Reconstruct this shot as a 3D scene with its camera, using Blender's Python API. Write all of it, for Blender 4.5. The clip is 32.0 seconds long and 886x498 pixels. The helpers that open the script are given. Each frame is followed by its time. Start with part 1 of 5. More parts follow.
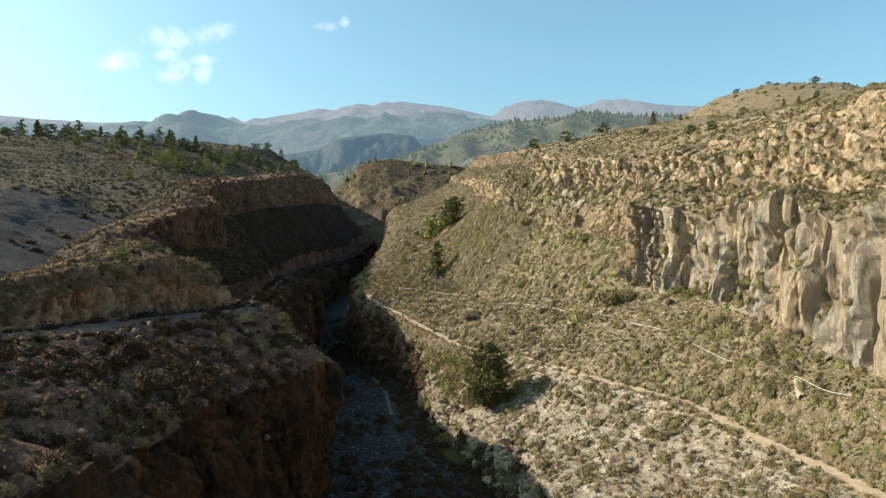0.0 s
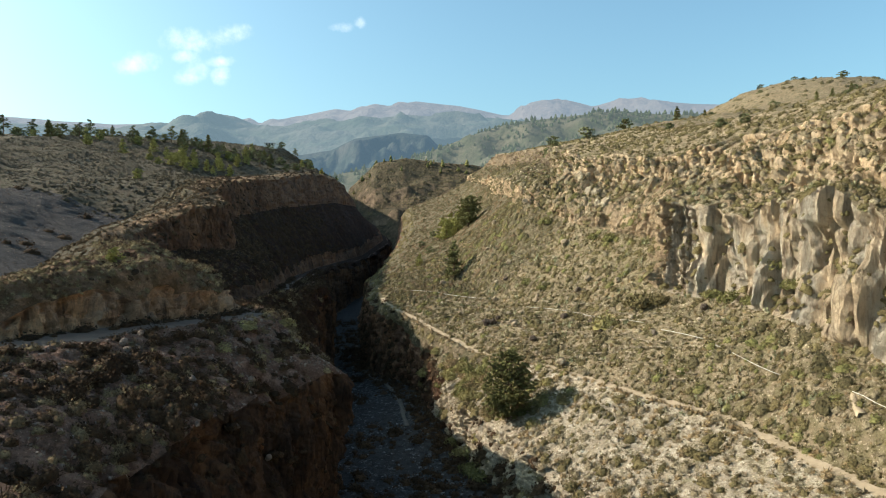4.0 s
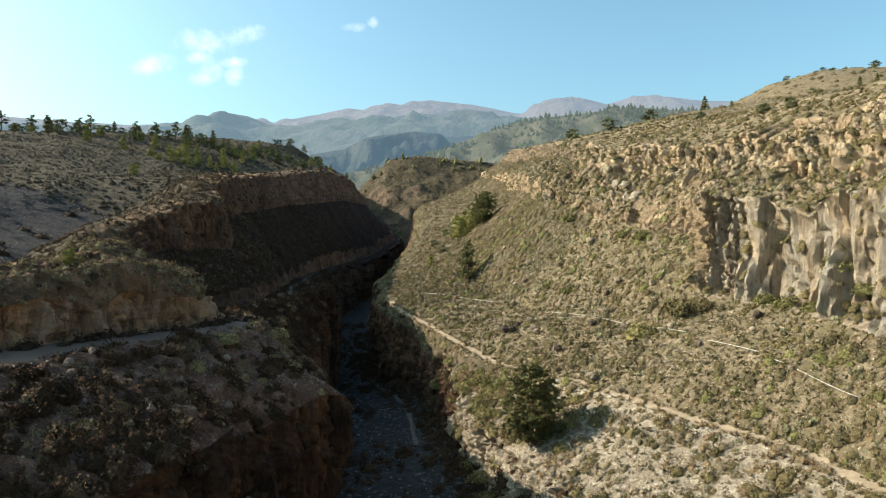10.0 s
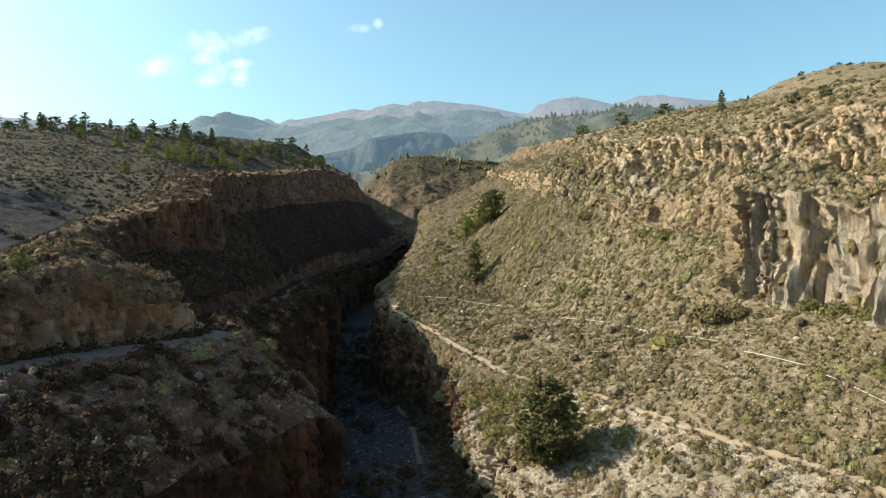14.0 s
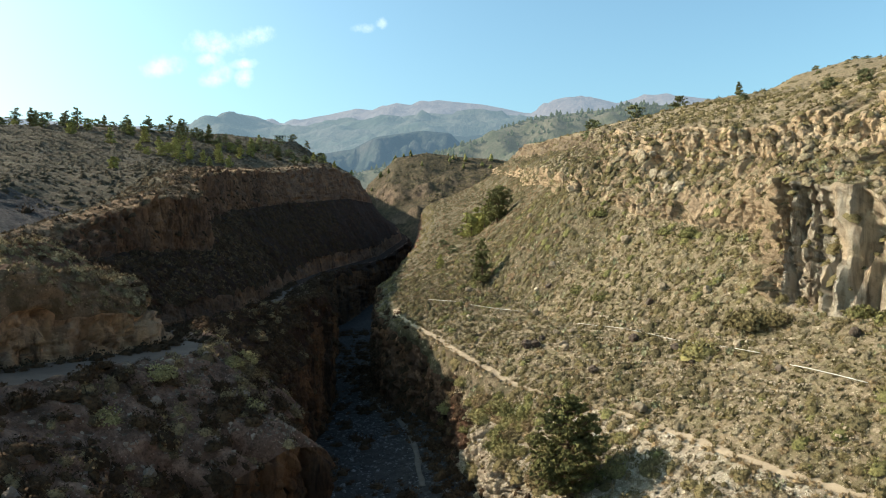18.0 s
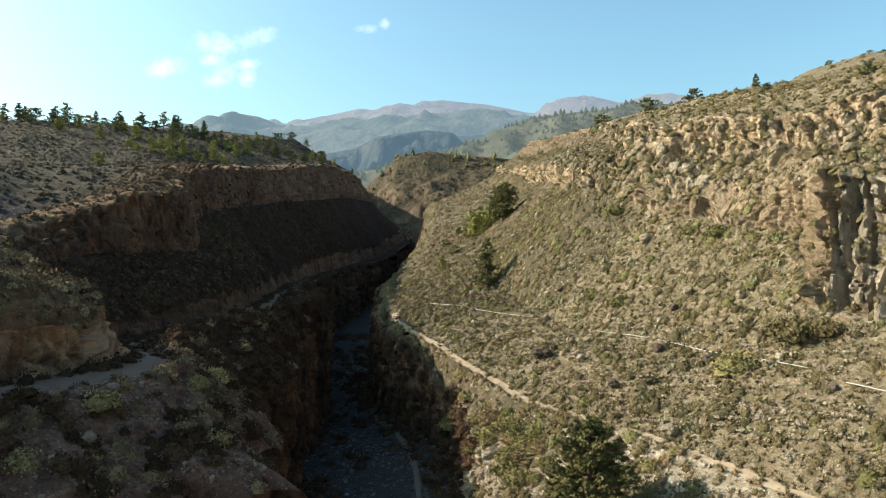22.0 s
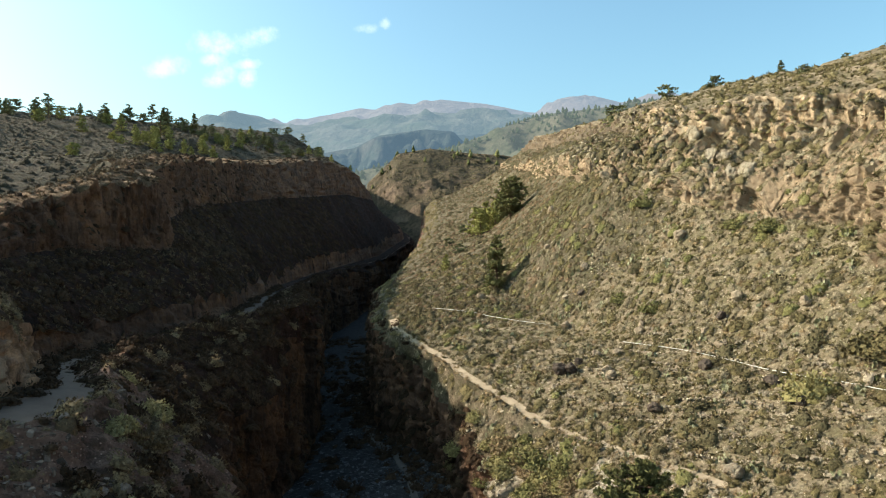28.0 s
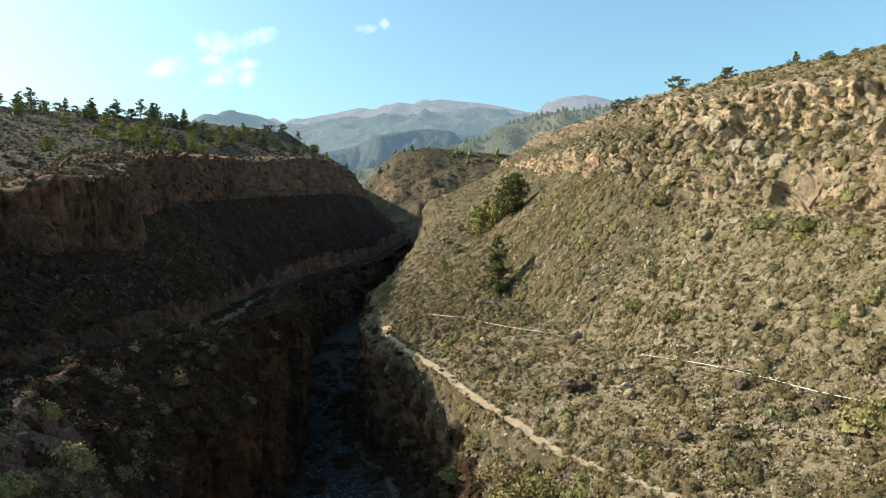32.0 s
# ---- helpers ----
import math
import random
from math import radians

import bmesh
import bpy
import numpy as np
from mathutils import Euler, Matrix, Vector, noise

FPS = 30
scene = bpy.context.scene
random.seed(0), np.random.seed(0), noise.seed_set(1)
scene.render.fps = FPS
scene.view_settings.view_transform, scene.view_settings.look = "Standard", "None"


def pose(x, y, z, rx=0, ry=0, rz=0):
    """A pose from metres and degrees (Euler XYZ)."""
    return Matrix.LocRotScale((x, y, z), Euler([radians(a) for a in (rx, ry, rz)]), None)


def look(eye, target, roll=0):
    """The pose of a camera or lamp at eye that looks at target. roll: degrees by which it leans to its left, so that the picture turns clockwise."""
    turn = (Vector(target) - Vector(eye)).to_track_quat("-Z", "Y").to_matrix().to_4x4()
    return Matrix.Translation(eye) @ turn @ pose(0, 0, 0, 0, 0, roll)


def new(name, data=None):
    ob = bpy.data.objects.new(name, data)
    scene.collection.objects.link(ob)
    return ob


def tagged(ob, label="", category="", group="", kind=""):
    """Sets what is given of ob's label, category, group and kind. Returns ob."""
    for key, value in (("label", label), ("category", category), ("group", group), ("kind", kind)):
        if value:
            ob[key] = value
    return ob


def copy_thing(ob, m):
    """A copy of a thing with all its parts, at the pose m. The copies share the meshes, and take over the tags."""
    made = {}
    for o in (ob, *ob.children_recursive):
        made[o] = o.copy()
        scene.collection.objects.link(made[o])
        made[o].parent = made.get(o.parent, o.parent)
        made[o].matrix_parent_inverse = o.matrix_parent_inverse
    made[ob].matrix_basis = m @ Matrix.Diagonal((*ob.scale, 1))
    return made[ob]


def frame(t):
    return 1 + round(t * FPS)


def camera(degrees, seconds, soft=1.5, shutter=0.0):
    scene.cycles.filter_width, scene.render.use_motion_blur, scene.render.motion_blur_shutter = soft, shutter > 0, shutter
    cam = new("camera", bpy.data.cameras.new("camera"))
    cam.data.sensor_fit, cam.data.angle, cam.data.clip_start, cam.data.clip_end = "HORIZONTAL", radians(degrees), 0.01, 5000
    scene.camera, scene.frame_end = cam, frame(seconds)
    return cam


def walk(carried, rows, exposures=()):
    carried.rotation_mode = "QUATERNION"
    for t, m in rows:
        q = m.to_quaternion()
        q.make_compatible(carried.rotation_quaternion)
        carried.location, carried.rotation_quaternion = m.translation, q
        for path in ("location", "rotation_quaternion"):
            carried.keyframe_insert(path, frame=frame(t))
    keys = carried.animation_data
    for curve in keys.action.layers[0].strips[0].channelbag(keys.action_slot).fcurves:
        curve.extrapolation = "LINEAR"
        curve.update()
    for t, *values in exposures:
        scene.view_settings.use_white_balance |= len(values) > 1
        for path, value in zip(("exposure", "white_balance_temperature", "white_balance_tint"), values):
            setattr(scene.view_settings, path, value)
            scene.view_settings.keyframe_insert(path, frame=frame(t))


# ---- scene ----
cam = camera(64.4, 32.0, soft=1.1)
METRES, EYE, TILT, LEAN, TURN = 65.0, 40.0, 0.0, 0.0, 0.0
ROWS = [
    (0.0, 0.0, 0.0, 0.0, -0.0, 0.0, 0.0),
    (0.5, 0.0001, 0.0127, 0.001, 0.2, 0.0, -0.0),
    (1.0, 0.0003, 0.025, 0.0015, 0.37, 0.05, -0.0),
    (1.5, 0.0, 0.0379, 0.0018, 0.55, 0.05, 0.01),
    (2.0, 0.0001, 0.0496, 0.0022, 0.72, 0.04, 0.03),
    (2.5, -0.0005, 0.0621, 0.0021, 0.87, -0.01, 0.04),
    (3.0, -0.001, 0.0741, 0.0024, 1.0, -0.01, 0.04),
    (3.5, -0.0017, 0.0874, 0.0025, 1.16, 0.01, 0.06),
    (5.5, -0.0053, 0.144, 0.004, 1.58, -0.05, 0.15),
    (6.0, -0.005, 0.1586, 0.0042, 1.68, -0.03, 0.14),
    (6.5, -0.0051, 0.173, 0.0041, 1.78, -0.04, 0.15),
    (7.0, -0.0058, 0.1879, 0.0044, 1.85, -0.04, 0.18),
    (7.5, -0.0057, 0.2024, 0.0038, 1.93, -0.06, 0.2),
    (8.0, -0.0055, 0.2174, 0.0034, 2.03, -0.06, 0.2),
    (8.5, -0.0056, 0.2327, 0.0029, 2.14, -0.06, 0.21),
    (9.0, -0.0066, 0.2479, 0.0029, 2.21, -0.03, 0.2),
    (9.5, -0.0075, 0.2635, 0.003, 2.3, -0.05, 0.2),
    (10.0, -0.0085, 0.28, 0.0033, 2.36, -0.07, 0.23),
    (10.5, -0.0096, 0.297, 0.0033, 2.4, -0.06, 0.26),
    (11.0, -0.0099, 0.3133, 0.0037, 2.46, -0.02, 0.26),
    (11.5, -0.01, 0.3293, 0.0039, 2.52, -0.04, 0.26),
    (12.0, -0.0109, 0.3454, 0.0034, 2.57, -0.03, 0.27),
    (12.5, -0.0118, 0.3617, 0.0036, 2.62, -0.04, 0.26),
    (13.0, -0.0125, 0.3782, 0.0037, 2.67, -0.04, 0.28),
    (13.5, -0.0135, 0.3948, 0.0035, 2.74, -0.02, 0.27),
    (14.0, -0.015, 0.4111, 0.0032, 2.78, -0.01, 0.29),
    (14.5, -0.0157, 0.4274, 0.003, 2.83, -0.02, 0.33),
    (16.5, -0.0187, 0.4948, 0.0032, 3.02, -0.03, 0.34),
    (17.0, -0.0199, 0.5117, 0.0029, 3.06, -0.03, 0.32),
    (17.5, -0.0212, 0.5288, 0.0029, 3.09, -0.03, 0.34),
    (18.0, -0.0219, 0.5459, 0.0031, 3.12, -0.03, 0.35),
    (18.5, -0.0225, 0.5629, 0.0033, 3.15, -0.02, 0.35),
    (19.0, -0.0233, 0.5798, 0.003, 3.17, -0.01, 0.34),
    (19.5, -0.0243, 0.5965, 0.0032, 3.2, -0.02, 0.35),
    (20.0, -0.025, 0.6131, 0.0032, 3.23, -0.03, 0.35),
    (20.5, -0.0258, 0.63, 0.0031, 3.25, -0.02, 0.37),
    (21.0, -0.0267, 0.6464, 0.003, 3.28, -0.02, 0.34),
    (21.5, -0.0276, 0.6627, 0.0027, 3.31, -0.01, 0.36),
    (22.0, -0.0283, 0.6789, 0.0028, 3.35, -0.01, 0.38),
    (22.5, -0.0293, 0.6948, 0.0024, 3.36, -0.0, 0.37),
    (23.0, -0.0305, 0.7111, 0.0021, 3.38, 0.0, 0.35),
    (23.5, -0.0313, 0.7269, 0.0021, 3.41, -0.0, 0.36),
    (24.0, -0.0327, 0.7424, 0.0023, 3.42, -0.01, 0.35),
    (24.5, -0.0347, 0.7579, 0.0017, 3.44, 0.0, 0.32),
    (25.0, -0.0368, 0.773, 0.0018, 3.46, -0.03, 0.36),
    (25.5, -0.0392, 0.7882, 0.0012, 3.45, -0.0, 0.37),
    (27.5, -0.0465, 0.8508, -0.0007, 3.39, -0.06, 0.36),
    (28.0, -0.048, 0.8677, -0.0009, 3.38, -0.01, 0.34),
    (28.5, -0.0489, 0.8847, -0.0017, 3.36, -0.01, 0.34),
    (29.0, -0.0492, 0.9017, -0.0016, 3.33, -0.02, 0.35),
    (29.5, -0.0493, 0.9181, -0.0013, 3.32, 0.0, 0.33),
    (30.0, -0.0495, 0.9337, -0.0009, 3.32, -0.0, 0.3),
    (30.5, -0.0501, 0.9495, -0.0003, 3.32, -0.03, 0.31),
    (31.0, -0.0508, 0.9652, 0.0001, 3.32, -0.01, 0.31),
    (31.5, -0.0511, 0.9822, 0.0009, 3.32, -0.02, 0.32),
    (32.0, -0.0514, 0.9977, 0.0011, 3.32, -0.01, 0.31),
]
walk(cam, [(t, pose(0, 0, EYE, TILT, LEAN, TURN) @ pose(METRES * x, METRES * y, METRES * z, 90 + pitch, roll, yaw)) for t, x, y, z, yaw, pitch, roll in ROWS],
     exposures=[(0.0, 0.58), (6.0, 0.62), (12.0, 0.66), (24.0, 0.73), (32.0, 0.76)])

# ---- world and sun ----
SUN_FROM = Vector((-1.0, 0.10, 0.592)).normalized()
world = bpy.data.worlds.new("sky")
scene.world = world
world.use_nodes = True
wn, wl = world.node_tree.nodes, world.node_tree.links
sky = wn.new("ShaderNodeTexSky")
sky.sky_type, sky.sun_disc = "NISHITA", False
sky.sun_elevation = math.asin(SUN_FROM.z)
sky.sun_rotation = math.atan2(SUN_FROM.x, SUN_FROM.y)
sky.altitude, sky.air_density, sky.dust_density, sky.ozone_density = 300.0, 1.0, 4.0, 1.0
SKY = 0.158
wn["Background"].inputs["Strength"].default_value = SKY


def wmath(op, a, b=None):
    n = wn.new("ShaderNodeMath")
    n.operation = op
    for i, v in enumerate((a, b)):
        if v is None:
            continue
        if isinstance(v, (int, float)):
            n.inputs[i].default_value = v
        else:
            wl.new(v, n.inputs[i])
    return n.outputs[0]


# small fair-weather clouds, as soft lumps broken up by noise: azimuth and elevation (tangents), half sizes
CLOUDS = [(-0.370, 0.300, 0.055, 0.020), (-0.320, 0.312, 0.030, 0.014), (-0.456, 0.267, 0.034, 0.018), (-0.392, 0.276, 0.022, 0.012),
          (-0.375, 0.258, 0.022, 0.020), (-0.345, 0.268, 0.028, 0.009), (-0.385, 0.246, 0.028, 0.015), (-0.340, 0.250, 0.018, 0.015),
          (-0.165, 0.316, 0.020, 0.008), (-0.140, 0.322, 0.010, 0.010)]
coord = wn.new("ShaderNodeTexCoord")
sep = wn.new("ShaderNodeSeparateXYZ")
wl.new(coord.outputs["Generated"], sep.inputs[0])
ynz = wmath("MAXIMUM", sep.outputs["Y"], 0.05)
caz, cel = wmath("DIVIDE", sep.outputs["X"], ynz), wmath("DIVIDE", sep.outputs["Z"], ynz)
cn = wn.new("ShaderNodeTexNoise")
cn.inputs["Scale"].default_value, cn.inputs["Detail"].default_value, cn.inputs["Roughness"].default_value = 26.0, 7.0, 0.62
wl.new(coord.outputs["Generated"], cn.inputs["Vector"])
field = None
for ca, ce, sa, se in CLOUDS:
    dx, dz = wmath("DIVIDE", wmath("SUBTRACT", caz, ca), sa * 1.15), wmath("DIVIDE", wmath("SUBTRACT", cel, ce), se * 1.15)
    lump = wmath("SUBTRACT", 1.0, wmath("ADD", wmath("MULTIPLY", dx, dx), wmath("MULTIPLY", dz, dz)))
    field = lump if field is None else wmath("MAXIMUM", field, lump)
dens = wmath("ADD", wmath("MAXIMUM", field, -1.5), wmath("MULTIPLY", wmath("SUBTRACT", cn.outputs["Fac"], 0.5), 3.6))
cm = wn.new("ShaderNodeMapRange")
cm.inputs["From Min"].default_value, cm.inputs["From Max"].default_value, cm.inputs["To Max"].default_value = 0.1, 2.4, 0.78
cm.interpolation_type = "SMOOTHSTEP"
wl.new(dens, cm.inputs["Value"])
wmix = wn.new("ShaderNodeMix")
wmix.data_type = "RGBA"
wl.new(cm.outputs["Result"], wmix.inputs["Factor"])
hue = wn.new("ShaderNodeMix")          # the clip's cool white balance of the sky
hue.data_type, hue.blend_type = "RGBA", "MULTIPLY"
hue.inputs["Factor"].default_value = 1.0
hue.inputs["B"].default_value = (0.76, 1.04, 1.0, 1)
wl.new(sky.outputs["Color"], hue.inputs["A"])
wl.new(hue.outputs["Result"], wmix.inputs["A"])
wmix.inputs["B"].default_value = (6.6, 7.0, 6.9, 1)
wl.new(wmix.outputs["Result"], wn["Background"].inputs["Color"])

sun = new("sun", bpy.data.lights.new("sun", "SUN"))
sun.data.energy, sun.data.angle, sun.data.color = 5.0, radians(0.53), (1.0, 0.895, 0.755)
sun.matrix_world = look(SUN_FROM * 500, (0, 0, 0))


# ---- materials ----
def material(name, build, rough=0.95, spec=0.15):
    m = bpy.data.materials.new(name)
    m.use_nodes = True
    b = m.node_tree.nodes["Principled BSDF"]
    b.inputs["Roughness"].default_value, b.inputs["Specular IOR Level"].default_value = rough, spec
    build(Nodes(m.node_tree), b)
    return m


class Nodes:
    """Short hand for the node trees below."""

    def __init__(self, tree):
        self.n, self.l = tree.nodes, tree.links
        self.pos = self.n.new("ShaderNodeNewGeometry").outputs["Position"]

    def put(self, socket, v):
        if isinstance(v, (int, float, tuple)):
            socket.default_value = v
        else:
            self.l.new(v, socket)

    def scaled(self, s):
        m = self.n.new("ShaderNodeMapping")
        m.inputs["Scale"].default_value = s
        self.l.new(self.pos, m.inputs["Vector"])
        return m.outputs[0]

    def noise(self, scale, detail=4.0, rough=0.6, vec=None, distort=0.0):
        t = self.n.new("ShaderNodeTexNoise")
        t.inputs["Scale"].default_value, t.inputs["Detail"].default_value = scale, detail
        t.inputs["Roughness"].default_value, t.inputs["Distortion"].default_value = rough, distort
        self.l.new(vec or self.pos, t.inputs["Vector"])
        return t.outputs["Fac"]

    def cells(self, scale, vec=None, feature="F1"):
        t = self.n.new("ShaderNodeTexVoronoi")
        t.feature = feature
        t.inputs["Scale"].default_value = scale
        self.l.new(vec or self.pos, t.inputs["Vector"])
        return t.outputs["Distance"]

    def ramp(self, v, lo, hi):
        r = self.n.new("ShaderNodeMapRange")
        r.inputs["From Min"].default_value, r.inputs["From Max"].default_value = lo, hi
        self.l.new(v, r.inputs["Value"])
        return r.outputs["Result"]

    def mix(self, f, a, b):
        m = self.n.new("ShaderNodeMix")
        m.data_type = "RGBA"
        self.put(m.inputs["Factor"], f)
        self.put(m.inputs["A"], (*a, 1) if isinstance(a, tuple) else a)
        self.put(m.inputs["B"], (*b, 1) if isinstance(b, tuple) else b)
        return m.outputs["Result"]

    def times(self, a, b):
        m = self.n.new("ShaderNodeMath")
        m.operation = "MULTIPLY"
        self.put(m.inputs[0], a)
        self.put(m.inputs[1], b)
        return m.outputs[0]

    def bump(self, b, h, strength, dist):
        t = self.n.new("ShaderNodeBump")
        t.inputs["Strength"].default_value, t.inputs["Distance"].default_value = strength, dist
        self.l.new(h, t.inputs["Height"])
        self.l.new(t.outputs[0], b.inputs["Normal"])

    def chance(self):
        return self.n.new("ShaderNodeObjectInfo").outputs["Random"]

    def island(self):
        return self.n.new("ShaderNodeNewGeometry").outputs["Random Per Island"]


def soil(dry, dark, pale, scrub, cover):
    """Stony dry earth with low scrub in patches."""
    def build(k, b):
        c = k.mix(k.ramp(k.noise(0.12, 5), 0.35, 0.65), dry, dark)
        c = k.mix(k.ramp(k.noise(0.9, 6, 0.7), 0.48, 0.72), c, pale)
        stones = k.ramp(k.cells(2.2), 0.16, 0.05)
        c = k.mix(k.times(stones, k.ramp(k.noise(0.25), 0.4, 0.6)), c, tuple(min(1, v * 1.5) for v in pale))
        patch = k.ramp(k.noise(0.55, 6, 0.68), cover, cover + 0.1)
        c = k.mix(k.times(patch, 0.8), c, k.mix(k.noise(0.2), scrub, tuple(v * 1.7 for v in scrub)))
        c = k.mix(k.times(k.ramp(k.noise(4.5, 4, 0.75), 0.52, 0.62), 0.6), c, tuple(v * 0.45 for v in dark))
        c = k.mix(k.times(k.ramp(k.cells(4.0), 0.22, 0.12), k.times(k.ramp(k.noise(0.6), 0.45, 0.6), 0.8)), c, tuple(min(1, v * 1.6) for v in pale))
        k.put(b.inputs["Base Color"], c)
        k.bump(b, k.noise(1.6, 9, 0.78), 1.0, 0.6)
    return build


def rock(light, mid, dark, streak, grey):
    """Weathered volcanic rock: bands, vertical stains, cracks."""
    def build(k, b):
        c = k.mix(k.ramp(k.noise(0.16, 5, 0.6), 0.38, 0.62), mid, light)
        drip = k.ramp(k.noise(1.0, 5, 0.6, k.scaled((0.30, 0.30, 0.035))), 0.43, 0.56)
        c = k.mix(k.times(drip, streak), c, grey)
        rib = k.ramp(k.noise(1.0, 4, 0.65, k.scaled((1.3, 1.3, 0.22)), 0.5), 0.5, 0.62)
        c = k.mix(k.times(rib, 0.55), c, tuple(v * 1.6 for v in dark))
        stain = k.ramp(k.noise(1.0, 5, 0.65, k.scaled((0.42, 0.42, 0.06)), 0.4), 0.56, 0.66)
        c = k.mix(k.times(stain, 0.85), c, dark)
        c = k.mix(k.ramp(k.noise(0.7, 7, 0.7), 0.56, 0.76), c, dark)
        c = k.mix(k.times(k.ramp(k.noise(2.6, 5, 0.7), 0.5, 0.75), 0.45), c, tuple(v * 0.55 for v in mid))
        k.put(b.inputs["Base Color"], c)
        k.bump(b, k.noise(1.4, 9, 0.78, k.scaled((1, 1, 0.4))), 1.0, 1.1)
    return build


def leaf(a, b_, third, grain=0.75):
    def build(k, b):
        c = k.mix(k.ramp(k.island(), 0.1, 0.9), a, b_)
        c = k.mix(k.times(k.ramp(k.noise(0.11, 3), 0.45, 0.65), 0.7), c, third)
        c = k.mix(k.times(k.ramp(k.noise(5.0, 4, 0.7), 0.45, 0.62), grain), c, tuple(v * 0.45 for v in a))
        k.put(b.inputs["Base Color"], c)
        k.bump(b, k.noise(6.0, 5, 0.75), 1.0, 0.25)
    return build


def plain(a, b_, scale, bump=0.3, dist=0.05):
    def build(k, b):
        k.put(b.inputs["Base Color"], k.mix(k.ramp(k.noise(scale, 6, 0.7), 0.3, 0.7), a, b_))
        k.bump(b, k.noise(scale * 4, 6, 0.7), bump, dist)
    return build


def distant(green, bare, haze_tint, glow, tone=0.02, wooded=0.5):
    """Far range: woods, clearings and bare rock; the surface itself emits a tint for distance haze."""
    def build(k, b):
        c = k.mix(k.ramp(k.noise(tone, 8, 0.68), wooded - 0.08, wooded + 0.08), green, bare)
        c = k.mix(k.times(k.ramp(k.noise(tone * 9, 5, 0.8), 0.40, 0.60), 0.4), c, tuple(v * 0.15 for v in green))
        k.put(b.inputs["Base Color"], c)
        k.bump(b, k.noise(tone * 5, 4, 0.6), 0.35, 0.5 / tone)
        b.inputs["Emission Color"].default_value = (*haze_tint, 1)
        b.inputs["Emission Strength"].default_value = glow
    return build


def bushy_rock(k, b):
    """Scrubby hill whose steep places are bare rock."""
    c = k.mix(k.ramp(k.noise(0.05, 6, 0.7), 0.4, 0.6), (0.135, 0.097, 0.06), (0.082, 0.064, 0.039))
    c = k.mix(k.times(k.ramp(k.noise(0.35, 6, 0.72), 0.46, 0.56), 0.85), c, (0.048, 0.041, 0.025))
    sep = k.n.new("ShaderNodeSeparateXYZ")
    k.l.new(k.n.new("ShaderNodeNewGeometry").outputs["True Normal"], sep.inputs[0])
    steep = k.ramp(sep.outputs["Z"], 0.62, 0.42)
    c = k.mix(steep, c, k.mix(k.ramp(k.noise(0.2, 7, 0.7), 0.4, 0.6), (0.21, 0.15, 0.10), (0.085, 0.062, 0.045)))
    k.put(b.inputs["Base Color"], c)
    k.bump(b, k.noise(0.4, 8, 0.75), 1.0, 2.0)


def crag_scrub(k, b):
    """Ochre rock where it is steep, stony earth with scrub where it is not."""
    c = k.mix(k.ramp(k.noise(0.2, 5, 0.65), 0.4, 0.6), (0.33, 0.25, 0.155), (0.22, 0.172, 0.104))
    c = k.mix(k.times(k.ramp(k.noise(0.7, 6, 0.7), 0.47, 0.57), 0.85), c, (0.125, 0.108, 0.055))
    c = k.mix(k.times(k.ramp(k.cells(3.0), 0.2, 0.1), k.ramp(k.noise(0.5), 0.45, 0.6)), c, (0.60, 0.49, 0.34))
    sep = k.n.new("ShaderNodeSeparateXYZ")
    k.l.new(k.n.new("ShaderNodeNewGeometry").outputs["True Normal"], sep.inputs[0])
    stone = k.mix(k.ramp(k.noise(0.35, 7, 0.7), 0.4, 0.6), (0.50, 0.355, 0.225), (0.31, 0.22, 0.14))
    stone = k.mix(k.ramp(k.noise(1.1, 6, 0.7), 0.55, 0.7), stone, (0.16, 0.112, 0.07))
    c = k.mix(k.ramp(sep.outputs["Z"], 0.62, 0.45), c, stone)
    k.put(b.inputs["Base Color"], c)
    k.bump(b, k.noise(1.5, 9, 0.78), 1.0, 0.8)


M_PLATEAU_W = material("scrubland_brown", soil((0.112, 0.084, 0.056), (0.086, 0.066, 0.045), (0.132, 0.101, 0.072), (0.060, 0.050, 0.031), 0.44))
M_SLOPE_W = material("stony_dark_slope", soil((0.20, 0.118, 0.085), (0.128, 0.075, 0.054), (0.36, 0.232, 0.176), (0.055, 0.034, 0.021), 0.53))
# Dense scrub, coloured darker still to stand for the shade on it.
M_SHADE_SCRUB = material("shaded_dense_scrub", soil((0.050, 0.025, 0.016), (0.030, 0.016, 0.011), (0.092, 0.047, 0.032), (0.018, 0.011, 0.007), 0.5))
M_SPUR = material("dry_spur", soil((0.26, 0.165, 0.098), (0.172, 0.108, 0.065), (0.40, 0.255, 0.16), (0.082, 0.056, 0.028), 0.48))
M_HILL = material("scrubby_hill", soil((0.235, 0.172, 0.106), (0.175, 0.13, 0.08), (0.33, 0.25, 0.165), (0.10, 0.083, 0.048), 0.46))
M_CRAGSCRUB = material("scrubby_crags", crag_scrub)
M_BROW = material("scrubby_brow", soil((0.34, 0.252, 0.158), (0.25, 0.187, 0.116), (0.48, 0.37, 0.245), (0.13, 0.107, 0.06), 0.48))
M_SLOPE_E = material("dry_hillside", soil((0.312, 0.234, 0.145), (0.228, 0.172, 0.106), (0.46, 0.365, 0.25), (0.137, 0.113, 0.059), 0.455))
M_SCRUBBY = material("scrubby_hillside", soil((0.178, 0.134, 0.083), (0.126, 0.097, 0.06), (0.275, 0.215, 0.145), (0.08, 0.069, 0.037), 0.44))
